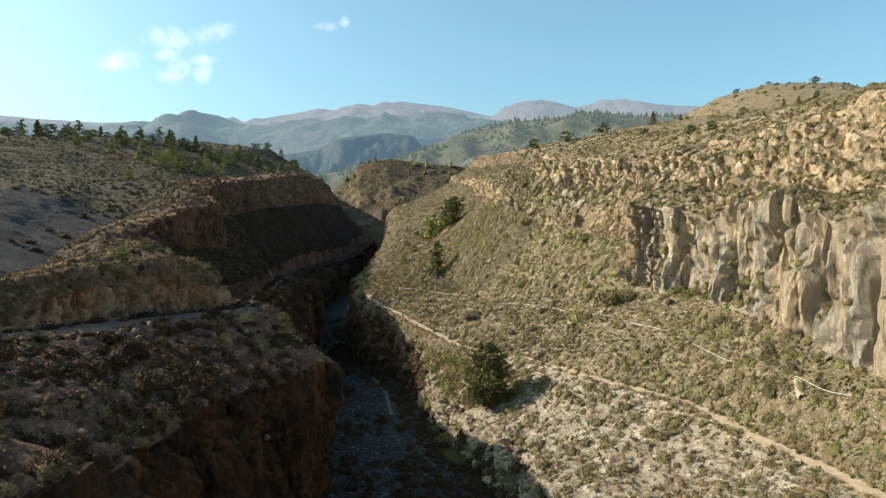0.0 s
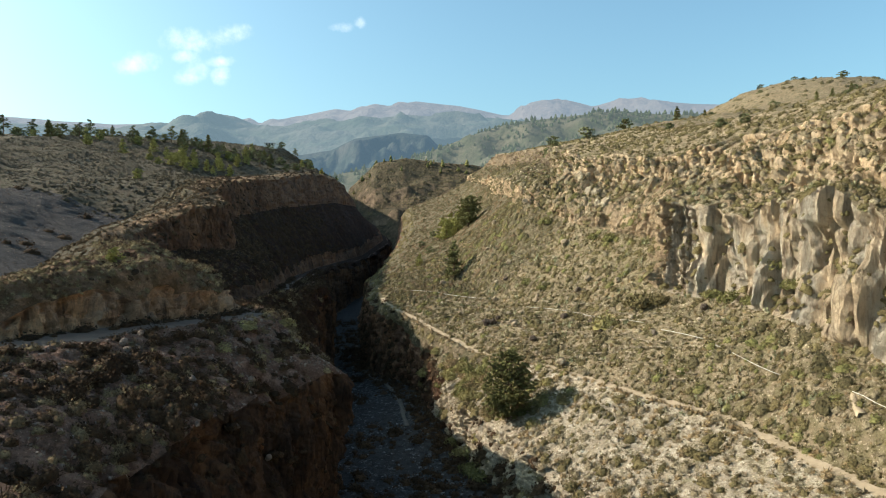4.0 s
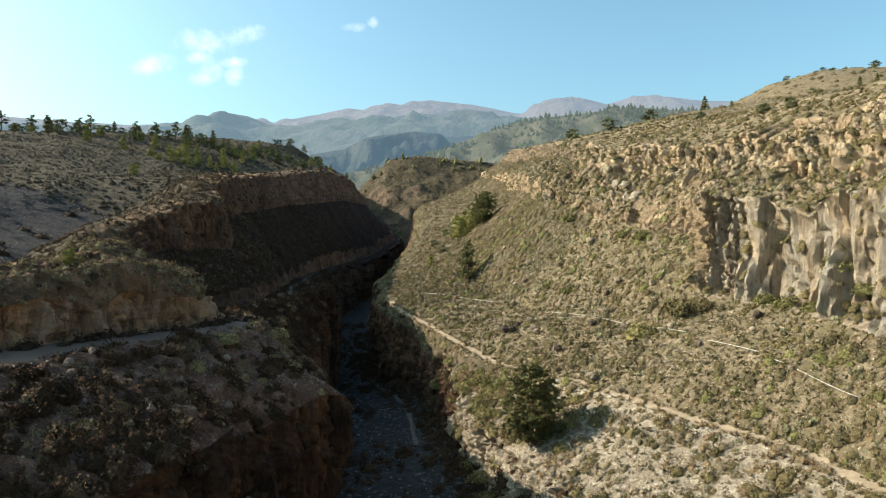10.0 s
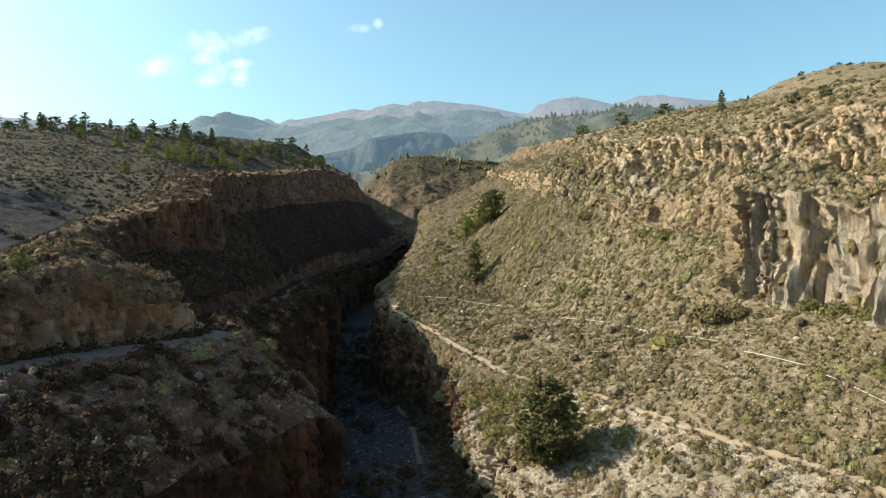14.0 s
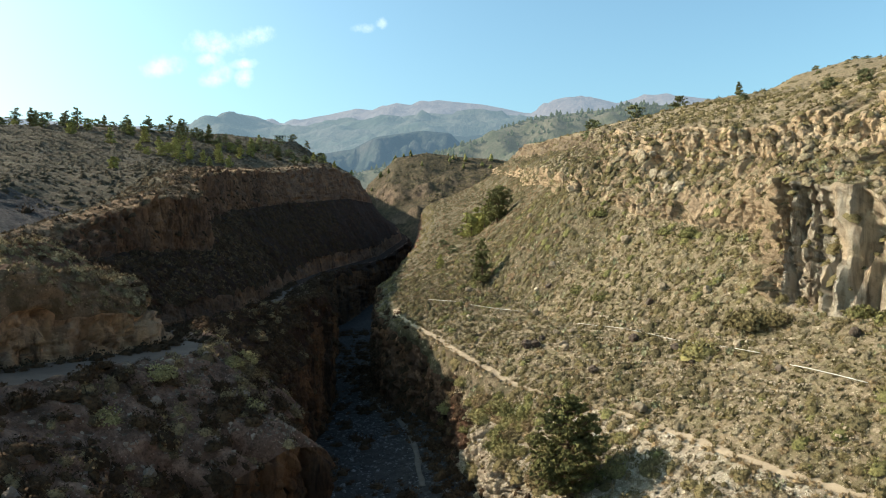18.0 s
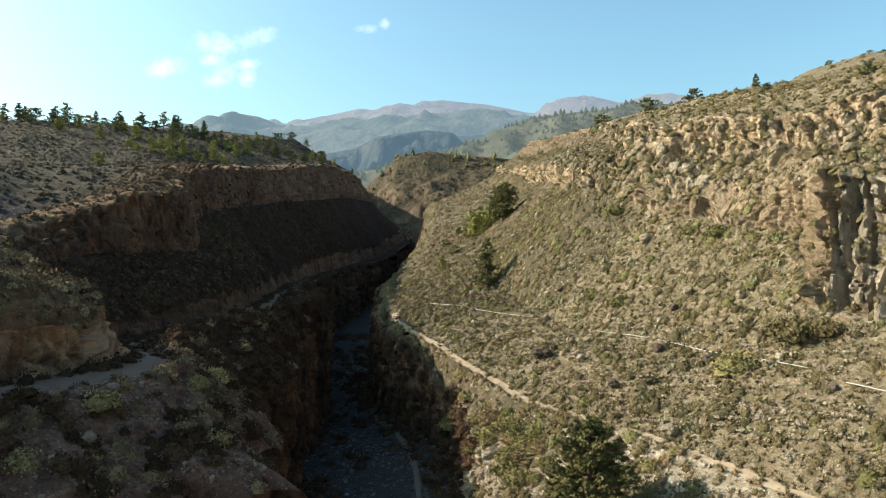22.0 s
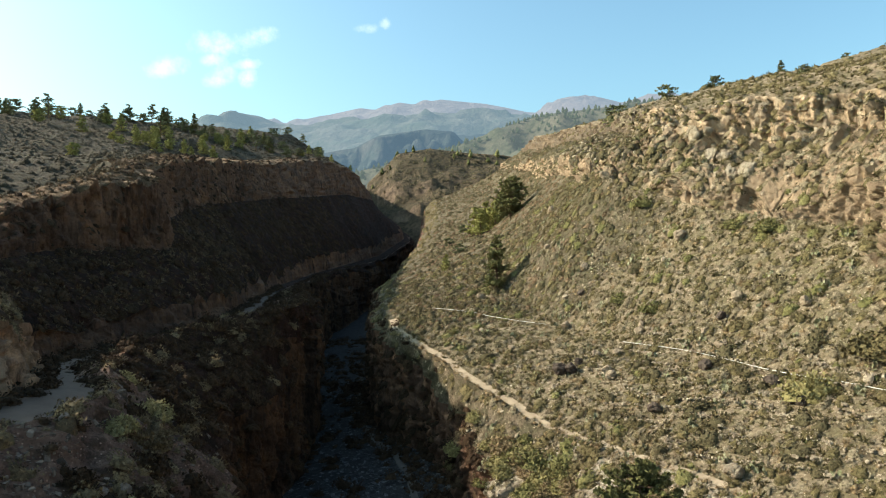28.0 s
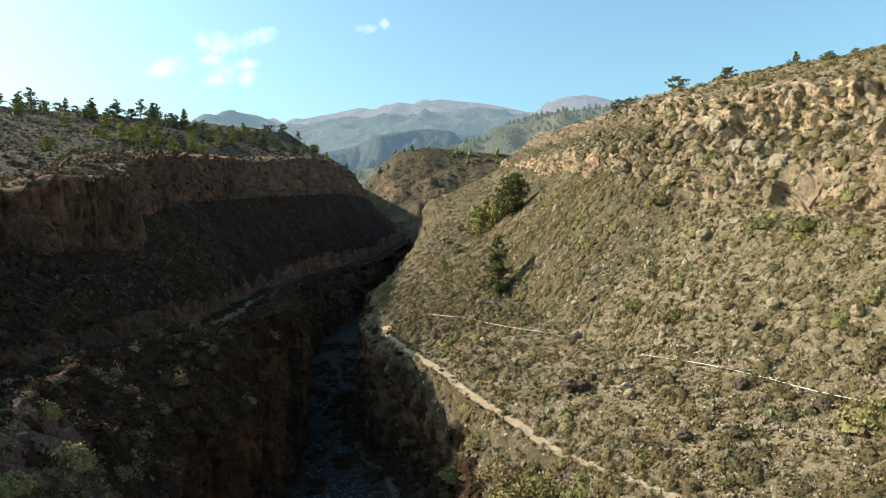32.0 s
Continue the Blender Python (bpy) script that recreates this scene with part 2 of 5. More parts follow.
M_BANK = material("pale_bank", soil((0.45, 0.365, 0.26), (0.31, 0.247, 0.173), (0.69, 0.60, 0.47), (0.17, 0.142, 0.08), 0.53))
# Gravel, lowered to near black so its colour carries the gorge's shade.
M_BED = material("shaded_gravel", plain((0.020, 0.018, 0.017), (0.066, 0.060, 0.058), 0.9, 0.9, 0.4))
M_ROAD = material("dusty_road", plain((0.092, 0.062, 0.047), (0.142, 0.100, 0.078), 0.5))
M_PATH = material("trodden_earth", plain((0.23, 0.172, 0.11), (0.40, 0.31, 0.21), 0.9))
M_CLIFF_E = material("streaked_cliff", rock((0.60, 0.445, 0.295), (0.47, 0.36, 0.248), (0.13, 0.093, 0.063), 0.85, (0.44, 0.385, 0.312)))
M_CLIFF_U = material("ochre_crags", rock((0.74, 0.53, 0.335), (0.57, 0.405, 0.255), (0.185, 0.13, 0.08), 0.5, (0.46, 0.38, 0.28)))
M_RIM = material("brown_rim_rock", rock((0.30, 0.215, 0.137), (0.21, 0.152, 0.098), (0.09, 0.065, 0.042), 0.5, (0.19, 0.152, 0.11)))
# Brown crag rock, its colour lowered to deepen the shade.
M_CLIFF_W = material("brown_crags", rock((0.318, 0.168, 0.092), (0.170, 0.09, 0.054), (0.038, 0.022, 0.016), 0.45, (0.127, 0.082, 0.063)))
M_CUT = material("tan_road_cut", rock((0.78, 0.46, 0.25), (0.49, 0.285, 0.16), (0.10, 0.057, 0.037), 0.45, (0.40, 0.295, 0.22)))
# Darker copy of the crag rock, with the gorge's deep shade in the colour.
M_GORGE_SHADE = material("shaded_gorge_rock", rock((0.225, 0.115, 0.058), (0.068, 0.037, 0.022), (0.018, 0.011, 0.009), 0.45, (0.06, 0.043, 0.034)))


# ---- ground: profiles lofted along the ravine ----
UNIT = 1.3                  # metres in one unit of the plan; the eye's level is plan height 40


def lattice(p, seed):
    """Smooth random values between 0 and 1 on a grid of unit cells."""
    i = np.floor(p).astype(np.int64)
    f = p - i
    f = f * f * (3 - 2 * f)
    out = 0
    for a in (0, 1):
        for b in (0, 1):
            for c in (0, 1):
                h = (i[:, 0] + a) * 374761393 + (i[:, 1] + b) * 668265263 + (i[:, 2] + c) * 2147483647 + seed * 974634533
                h = (h ^ (h >> 13)) * 1274126177 & 0x7FFFFFFF
                h = (h ^ (h >> 16)) & 0xFFFF
                w = (f[:, 0] if a else 1 - f[:, 0]) * (f[:, 1] if b else 1 - f[:, 1]) * (f[:, 2] if c else 1 - f[:, 2])
                out = out + w * (h / 65535.0)
    return out


def rough(p, scale, octaves=4, seed=1, gain=0.5, stretch=(1, 1, 1)):
    """Fractal noise about 0, between -1 and 1."""
    q, total, amp, norm = p * np.array(stretch) * scale, 0, 1.0, 0
    for o in range(octaves):
        total = total + amp * (lattice(q + 17.3 * o, seed + o) * 2 - 1)
        norm += amp
        amp, q = amp * gain, q * 2.03
    return total / norm


def ridged(p, scale, octaves=3, seed=1, stretch=(1, 1, 1)):
    q, total, amp, norm = p * np.array(stretch) * scale, 0, 1.0, 0
    for o in range(octaves):
        total = total + amp * (1 - np.abs(lattice(q + 9.1 * o, seed + o) * 2 - 1) * 2)
        norm += amp
        amp, q = amp * 0.5, q * 2.1
    return total / norm


# break lines of the ground, each as (along, across, height) in plan units, from west to east
LINES = dict(
    far_w=[(-40, -260, 45), (100, -280, 62), (190, -290, 72), (300, -280, 84), (420, -260, 92)],
    plain_w=[(-40, -105, 42), (60, -105, 49), (110, -112, 57), (150, -112, 63), (190, -112, 70.3), (234, -105, 77), (300, -95, 85), (420, -110, 88)],
    brink_w=[(-40, -75, 38), (60, -66, 42), (90, -66, 46), (110, -69, 49.5), (125, -66, 51.5), (154, -68, 55.5), (190, -76, 62.5), (234, -80, 72), (300, -74, 82.5), (420, -90, 86)],
    dell_w=[(-40, -58, 36), (46, -48, 35), (70, -42, 36.6), (90, -49, 40), (105, -52, 43), (117, -52, 46), (135, -53, 51), (150, -57, 54.5), (205, -65, 60), (260, -60, 70), (300, -62, 75), (420, -80, 80)],
    crest_w=[(-40, -57, 37), (20, -49, 37.3), (46, -41, 36.2), (55, -36, 37.4), (64, -34, 38.8), (70, -33, 40), (76, -37, 40.4), (88, -43, 42), (100, -44.5, 44), (108, -43, 46.5),
             (117, -41, 49), (124, -47, 50.5), (150, -53, 55), (205, -59, 61), (260, -54, 68.5), (300, -53, 70), (340, -66, 70), (420, -76, 76)],
    rim_w=[(-40, -55, 36.5), (20, -46, 37), (46, -37, 36.4), (55, -32.5, 38.3), (64, -29.5, 40), (70, -28.3, 40.9), (76, -32, 40.8), (88, -40, 41), (100, -41.5, 43.5), (108, -39.8, 46),
           (117, -37, 48), (124, -43, 49.5), (150, -48, 54), (205, -55.5, 60.3), (260, -50, 67.8), (300, -48, 67), (340, -62, 67), (420, -74, 74)],
    crag_foot_w=[(-40, -53, 36), (20, -43, 36.5), (46, -35, 37), (55, -29.6, 38.4), (64, -26.1, 39.0), (70, -24.9, 38.9), (76, -28.6, 38.6), (88, -37, 39), (100, -39.5, 40), (108, -38.3, 40),
                 (117, -35.6, 40), (124, -41, 43), (150, -46, 47), (205, -51, 52), (260, -45, 57), (300, -43, 58), (340, -55, 60), (420, -68, 68)],
    cut_top_w=[(-40, -51, 36), (20, -41.5, 35.6), (46, -32.6, 35.8), (55, -27.9, 36.3), (64, -24.2, 36.4), (70, -22.4, 36.4), (72, -22.6, 36.3), (78, -26.3, 35.8), (84, -29.8, 34.7), (90, -31.8, 34.2), (99, -32.3, 34.1), (110, -31, 34.9), (120, -32, 34.8), (142, -36, 34.8), (160, -38.4, 35.2), (200, -42, 38), (260, -36, 41), (320, -36, 47), (420, -50, 58)],
    road_in=[(-40, -50.5, 34.3), (20, -41, 34.2), (46, -31.8, 34.2), (53, -28.2, 34.3), (63, -23.6, 34.3), (68, -21.6, 34.2), (72, -21.4, 34.2), (78, -25.5, 33.8), (84, -29, 33.2), (91, -31, 32.8), (99, -31.5, 32.6), (110, -30, 32.6), (120, -31, 32.8), (142, -35, 33.2), (160, -37.4, 33.8), (200, -41, 34.5), (260, -35, 38), (320, -34, 44), (420, -48, 54)],
    road_out=[(-40, -46.5, 34), (20, -37, 34), (46, -27.4, 34), (53, -23.9, 34.1), (63, -19.6, 34.1), (68, -17.8, 34), (72, -18.4, 34), (78, -23.3, 33.6), (84, -26.8, 33), (91, -28.8, 32.6), (99, -29, 32.4), (110, -27.2, 32.4), (120, -28.4, 32.6), (142, -33, 33), (160, -35.6, 33.6), (200, -39.6, 34.2), (260, -33.5, 37), (320, -32, 43), (420, -46, 53)],
    berm_w=[(-40, -45.9, 34.2), (20, -36.4, 34.2), (46, -26.8, 34.2), (53, -23.2, 34.3), (63, -18.8, 34.4), (68, -17, 34.3), (72, -17.4, 34.3), (75, -19.4, 34.5), (78, -21.7, 34.2), (84, -25, 33.4), (91, -26.9, 33.5), (98, -26, 34.0), (104, -23.9, 34.2), (111, -21.7, 34.3), (120, -22.2, 34.3), (142, -28.6, 34.4), (160, -33.6, 34.1), (200, -39.2, 34.4), (260, -33.2, 37.1), (320, -31.7, 43), (420, -45.6, 53)],
    low_rim_w=[(-40, -28, 30), (20, -20, 29.2), (40, -17, 29.2), (55, -13.5, 29), (66, -10.8, 29.5), (72, -12.4, 29.8), (78, -15.5, 29.6), (88, -18.7, 29), (100, -20.4, 28.8), (106, -20.6, 30), (112, -20.6, 31.2), (123, -21.2, 31.6), (142, -27, 32.2), (160, -32.4, 32.8), (200, -37.5, 32.5), (260, -32.5, 36), (320, -30.5, 42), (420, -44, 52)],
    bed_w=[(-40, -22, 12), (20, -14, 13.5), (40, -12, 14.5), (66, -11.3, 16.5), (72, -12.5, 17), (80, -16, 17.3), (100, -20, 17.8), (112, -21, 18), (123, -22, 18.2), (142, -27.4, 19), (160, -33, 19.5), (200, -36, 21), (260, -31, 26), (320, -27, 32), (420, -42, 44)],
    bed_e=[(-40, 20, 12), (20, 13, 13.8), (40, 10, 15), (60, 7, 15.8), (72, 4.5, 16.5), (82, 0.4, 17.2), (91, -1.9, 18.4), (98, -3.7, 19.2), (105, -5.9, 19.6), (112, -8.7, 19.8), (118, -12.7, 19.9), (130, -16.4, 19.6), (142, -19.1, 19.8), (160, -21.6, 20.2), (200, -28, 21.5), (260, -27, 27), (320, -22, 33), (420, -38, 45)],
    bank_brow=[(-40, 24, 16), (20, 17, 18), (40, 13.5, 19.5), (60, 9.5, 20), (72, 5.8, 21.3), (82, 1.5, 21.8), (91, -1.3, 22.7), (98, -2.8, 24), (105, -5.3, 25.4), (112, -8.3, 27.2), (118, -12.4, 29.4),
               (130, -16.5, 31), (142, -18.8, 32), (160, -20, 33), (200, -18, 39), (230, -18, 45), (280, -22, 54), (330, -20, 55), (420, -34, 54)],
    path_w=[(-40, 38, 21), (20, 32, 22.5), (40, 29, 23.6), (50, 26.4, 24.3), (55, 24.9, 24.7), (65, 21.9, 25.8), (72, 16.1, 26.4), (83, 9.9, 27), (95, 2.1, 26.8), (104, -4.1, 28.9),
            (110, -6.8, 29.6), (118, -12, 31.2), (130, -15, 32.3), (142, -17.6, 33), (160, -18.5, 34.3), (200, -15.6, 40.5), (230, -15.5, 47.5), (280, -20, 56), (330, -18, 56.5), (420, -30, 54.5)],
    path_e=[(-40, 40, 21.2), (20, 33.8, 22.7), (40, 30.4, 23.8), (50, 27.7, 24.5), (55, 26.1, 24.9), (65, 22.9, 26), (72, 17.0, 26.6), (83, 10.65, 27.15), (95, 2.9, 26.95), (104, -3.35, 29.05),
            (110, -6.05, 29.75), (118, -11.2, 31.35), (130, -14, 32.6), (142, -16.6, 33.3), (160, -17.5, 34.7), (200, -14.4, 41), (230, -14.3, 48), (280, -18.6, 56.5), (330, -17, 57), (420, -29, 55)],
    slope_e=[(-40, 44, 24), (20, 36, 26), (50, 30.3, 27.6), (65, 26, 29.7), (75, 22.3, 31.2), (83, 19.0, 31.6), (88, 17.0, 31.7), (95, 14, 32), (105, 8, 31.6), (115, 4, 33), (125, 0, 35.1),
             (140, -2, 38), (160, -2, 41.5), (189, 2, 46.5), (230, 3, 54.5), (280, -4, 62.5), (330, -4, 62), (420, -16, 60)],
    cliff_foot_e=[(-40, 48, 26), (20, 38, 27.5), (45, 32.6, 29.7), (56, 32.2, 30.8), (66, 30.0, 33.2), (71, 28.4, 34.1), (78.5, 26.4, 34.8), (83.6, 23.9, 34.9), (87.6, 21.2, 36.2), (90.5, 23.0, 38), (95, 24.4, 41.2), (103, 21.3, 42.4), (112, 16.3, 44.2),
                  (122, 11, 48), (135, 11, 48), (160, 10, 52), (189, 9, 54), (230, 9, 60), (280, 3, 67), (330, 2, 67), (420, -8, 64)],
    cliff_top_e=[(-40, 50, 42), (20, 40, 43), (45, 34.4, 44), (56, 34.0, 44), (66, 31.8, 43.6), (71, 30.2, 43.8), (78.5, 28.0, 44.6), (83.6, 25.4, 45.0), (87.6, 22.6, 45.8), (90.5, 24.5, 46), (95, 25.6, 44.9), (103, 22.4, 43.9), (112, 17, 45),
                 (122, 11.7, 49.2), (135, 12, 50.5), (160, 11, 54.3), (189, 11, 58), (230, 10, 62.5), (280, 4.5, 68.5), (330, 4, 69), (420, -6, 66)],
    ledge_e=[(-40, 56, 44), (20, 46, 45), (45, 40, 45.5), (56, 40, 45), (68, 38, 45.2), (80, 34, 46.8), (90, 30.5, 48.2), (100, 28, 48.7), (112, 22.6, 50), (122, 17.2, 52),
             (140, 17.8, 55.3), (160, 18.8, 58.4), (197, 21.6, 64), (230, 17.6, 67.3), (280, 10, 72.6), (330, 8, 71.5), (420, -2, 68)],
    top_e=[(-40, 60, 58), (20, 50, 57.5), (45, 44, 57), (56, 44, 56), (68, 42, 55.5), (85, 38.5, 54.2), (97, 35, 53.5), (105, 29, 53), (112, 25, 54), (122, 20, 55.5),
           (140, 20, 59), (160, 21, 62), (197, 24, 67), (230, 19.6, 71.2), (280, 12, 76), (330, 12, 74.5), (420, 4, 70)],
    plain_e=[(-40, 75, 62), (40, 62, 62), (70, 58, 61), (90, 50, 59), (112, 41, 59.5), (134, 39.5, 62), (155, 38, 66), (180, 54, 71.5), (197, 48, 72.5), (240, 46, 77), (300, 40, 79), (420, 40, 79)],
    hill_e=[(-40, 100, 66), (60, 84, 66), (100, 86, 68), (150, 95, 73), (195, 103, 80), (240, 102, 84), (300, 95, 86), (420, 95, 86)],
    far_e=[(-40, 260, 80), (100, 260, 82), (195, 250, 84), (300, 250, 90), (420, 240, 94)],
)
ORDER = list(LINES)
# zone between two neighbouring lines: name, columns, roughness (soft lumps, crag relief), material, label
ZONES = [
    ("scrub_plain_west", 24, 1.6, 0, M_PLATEAU_W, "wide brown scrubland above the ravine"),
    ("scrub_shelf_west", 34, 1.2, 0, M_PLATEAU_W, "brown scrubland sloping towards the ravine"),
    ("dell_side_west", 26, 0.8, 0, M_PLATEAU_W, "dark bushy side of a dry dell"),
    ("dell_west", 22, 0.6, 0, M_PLATEAU_W, "bushy floor of a dry dell"),
    ("crest_west", 12, 0.5, 0.2, M_SPUR, "stony crest above brown crags"),
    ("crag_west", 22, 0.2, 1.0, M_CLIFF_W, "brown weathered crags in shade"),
    ("bushy_slope_west", 34, 0.8, 0.25, M_SPUR, "knobbly spur with low bushes above the road"),
    ("road_cut_west", 22, 0.1, 1.2, M_CUT, "tan rock cut above the dirt road"),
    ("road", 8, 0.0, 0, M_ROAD, "pale dusty dirt road cut into the slope"),
    ("berm_west", 5, 0.25, 0.3, M_SLOPE_W, "low stony berm along the road"),
    ("verge_slope_west", 34, 0.8, 0.28, M_SLOPE_W, "shady stony slope below the road"),
    ("gorge_wall_west", 44, 0.2, 1.35, M_GORGE_SHADE, "reddish brown gorge wall in deep shade"),
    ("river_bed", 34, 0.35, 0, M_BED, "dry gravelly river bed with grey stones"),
    ("bank_east", 26, 0.4, 0.85, M_BANK, "pale eroded bank of the dry river"),
    ("scrub_bank_east", 34, 0.7, 0.12, M_BANK, "pale stony bank with dry bushes"),
    ("footpath", 6, 0.0, 0, M_PATH, "pale trodden footpath along the hillside"),
    ("hillside_low_east", 40, 0.4, 0, M_SLOPE_E, "sunny stony hillside with dry scrub"),
    ("hillside_high_east", 46, 0.5, 0, M_SLOPE_E, "sunny stony hillside with dry scrub"),
    ("cliff_east", 60, 0.2, 1.35, M_CLIFF_E, "tall grey-streaked ochre cliff in sun"),
    ("ledge_slope_east", 24, 0.5, 0.5, M_CRAGSCRUB, "rubbly ledge between two cliffs"),
    ("crags_east", 40, 0.3, 1.1, M_CLIFF_U, "broken ochre crags along the rim"),
    ("rim_plain_east", 34, 0.7, 0.1, M_BROW, "dry grassy brow above the crags"),
    ("hill_east", 44, 1.6, 0, M_HILL, "bare brown hill with scattered pines"),
    ("far_plain_east", 46, 1.6, 0, M_HILL, "bare brown upland"),
]

along = np.concatenate([np.arange(-40, 24, 2.0), np.arange(24, 40, 0.5), np.arange(40, 84, 0.3), np.arange(84, 104, 0.17), np.arange(104, 128, 0.3), np.arange(128, 210, 0.75), np.arange(210, 421, 2.2)])


def line_at(name):
    """A break line sampled along the ravine, softened, with a natural wobble."""
    knots = np.array(LINES[name], float)
    fine = np.arange(-60, 440, 0.25)
    kern = np.hanning(19)
    kern /= kern.sum()
    out = []
    for c in (1, 2):
        v = np.convolve(np.interp(fine, knots[:, 0], knots[:, c]), kern, "same")
        out.append(np.interp(along, fine, v))
    seed = 200 + 7 * ORDER.index(name)
    amp = 0.22 if name.startswith("path") else 0.15 if name.startswith("road") else 1.1 if name == "low_rim_w" else 0.5
    if name.startswith("path"):
        seed = 200
    probe = np.stack([along * 1.0, 0 * along, 0 * along], -1)
    out[0] = out[0] + amp * 2 * rough(probe, 0.23, 3, seed)
    lift = dict(cut_top_w=1.0, low_rim_w=1.0, cliff_top_e=1.7, ledge_e=0.8, top_e=0.9, rim_w=0.5, bank_brow=0.5).get(name, 0.0)
    out[1] = out[1] + lift * 1.6 * rough(probe, 0.3, 3, seed + 3)
    return out


BULGE = dict(verge_slope_west=0.25, bushy_slope_west=0.5)      # convex slopes
cols_x, cols_z, col_zone, soft_amp, crag_amp = [], [], [], [], []
base = [line_at(n) for n in ORDER]
for i, (nm, count, soft, crag, mat, lab) in enumerate(ZONES):
    (x0, z0), (x1, z1) = base[i], base[i + 1]
    for j in range(count):
        s = j / count
        cols_x.append(x0 + (x1 - x0) * s)
        cols_z.append(z0 + (z1 - z0) * s + BULGE.get(nm, 0) * 4 * s * (1 - s))
        col_zone.append(i)
        edge = min(s, 1 - s) * 2
        before, after = ZONES[max(i - 1, 0)], ZONES[min(i + 1, len(ZONES) - 1)]
        side = before if s < 0.5 else after
        w = min(1, edge * 2.5)
        wc = min(1, edge * 9)
        if (nm == "bank_east" and s > 0.5) or (nm in ("gorge_wall_west", "crag_west", "crags_east") and s < 0.5):
            wc = 1.0
        flat = nm in ("road", "footpath")
        soft_amp.append(0.0 if flat else (soft * w + min(soft, side[2]) * (1 - w)))
        crag_amp.append(0.0 if flat else (crag * wc + min(crag, side[3]) * (1 - wc) if side[3] < crag else crag))
cols_x.append(base[-1][0]), cols_z.append(base[-1][1]), col_zone.append(len(ZONES) - 1), soft_amp.append(1.0), crag_amp.append(0)
GX, GZ = np.array(cols_x).T, np.array(cols_z).T           # rows along, columns across
GY = np.repeat(along[:, None], GX.shape[1], 1)
soft_amp, crag_amp, col_zone = np.array(soft_amp), np.array(crag_amp), np.array(col_zone)
P = np.stack([GX * UNIT, GY * UNIT, EYE + (GZ - 40) * UNIT], -1)
du, dv = np.gradient(P, axis=1), np.gradient(P, axis=0)
N = np.cross(du, dv)
N /= np.linalg.norm(N, axis=2, keepdims=True) + 1e-9
dome_hill = 126.5 - 0.006 * (P[..., 0] - 180) ** 2 - 0.003 * (P[..., 1] - 386) ** 2      # the rounded hill behind the eastern brow
blend_hill = np.clip((P[..., 0] - 60) / 40, 0, 1)
P[..., 2] += blend_hill * np.logaddexp(0, (dome_hill - P[..., 2]) / 2.5) * 2.5
flatp = P.reshape(-1, 3)


def blocks(p, scale, seed, stretch=(1, 1, 1)):
    """Cells of broken rock: distance to the nearest joint, and a random value for each cell."""
    q = p * np.array(stretch) * scale
    i = np.floor(q).astype(np.int64)
    near, second, value = np.full(len(q), 9.0), np.full(len(q), 9.0), np.zeros(len(q))
    for a in (-1, 0, 1):
        for b in (-1, 0, 1):
            for c in (-1, 0, 1):
                k = i + (a, b, c)
                h = k[:, 0] * 374761393 + k[:, 1] * 668265263 + k[:, 2] * 1440662683 + seed * 974634533
                h = (h ^ (h >> 13)) * 1274126177 & 0x7FFFFFFF
                h = (h ^ (h >> 15)) * 2246822519 & 0x7FFFFFFF
                jit = np.stack([(h & 1023) / 1023, (h >> 10 & 1023) / 1023, (h >> 20 & 1023) / 1023], -1)
                d = ((k + jit - q) ** 2).sum(1)
                closer = d < near
                second = np.where(closer, near, np.minimum(second, d))
                value = np.where(closer, (h >> 5 & 255) / 255, value)
                near = np.where(closer, d, near)
    return np.sqrt(second) - np.sqrt(near), value


lump = (rough(flatp, 0.11, 4, 3) + 0.22 * rough(flatp, 0.9, 2, 5)).reshape(GX.shape)
craggy = np.where(np.broadcast_to(crag_amp > 0.02, GX.shape).reshape(-1))[0]
zone_of = np.broadcast_to(col_zone, GX.shape).reshape(-1)[craggy]
names = [z[0] for z in ZONES]
tall = np.isin(zone_of, [names.index(n) for n in ("cliff_east", "gorge_wall_west", "crag_west", "road_cut_west", "crags_east")])
cp = flatp[craggy]
warp = np.stack([rough(cp, 0.3, 3, 41), rough(cp, 0.3, 3, 43), rough(cp, 0.3, 3, 47)], -1) * 0.8
warp_tall = np.stack([rough(cp, 0.3, 3, 41, 0.5, (1, 1, 0.22)), rough(cp, 0.3, 3, 43, 0.5, (1, 1, 0.22)), 0 * cp[:, 0]], -1) * 0.55
sunny = zone_of == names.index("cliff_east")
joint1, val1 = blocks(cp + warp_tall, 0.36, 61, (1, 1, 0.07))        # columns
joint2, val2 = blocks(cp + warp, 0.72, 67, (1, 1, 0.6))        # blocks
joint3, val3 = blocks(cp + warp, 1.7, 71, (1, 1, 0.8))
groove = ridged(cp + warp_tall, 0.15, 2, 83, (1, 1, 0.26))
slot = np.clip((groove - 0.38) / 0.3, 0, 1)
flute = rough(cp + warp_tall, 0.42, 4, 87, 0.6, (1, 1, 0.10))
fine = ridged(cp + warp, 0.75, 3, 89, (1, 1, 0.5))
streaky = ridged(cp + warp_tall, 0.7, 3, 97, (1, 1, 0.16))
joint5, val5 = blocks(cp + warp_tall, 0.62, 79, (1, 1, 0.10))
sun_d = 1.0 * (val1 - 0.5) - 1.5 * np.exp(-joint1 * 9) + 0.35 * flute - 1.1 * slot + 0.3 * streaky + 0.4 * (val5 - 0.5) - 0.6 * np.exp(-joint5 * 8) + 0.5 + 0.12 * (val3 - 0.5)
corner = np.clip((cp[:, 1] / UNIT - 81) / 6, 0, 1)                  # the northern end of the cliff is broken into blocks
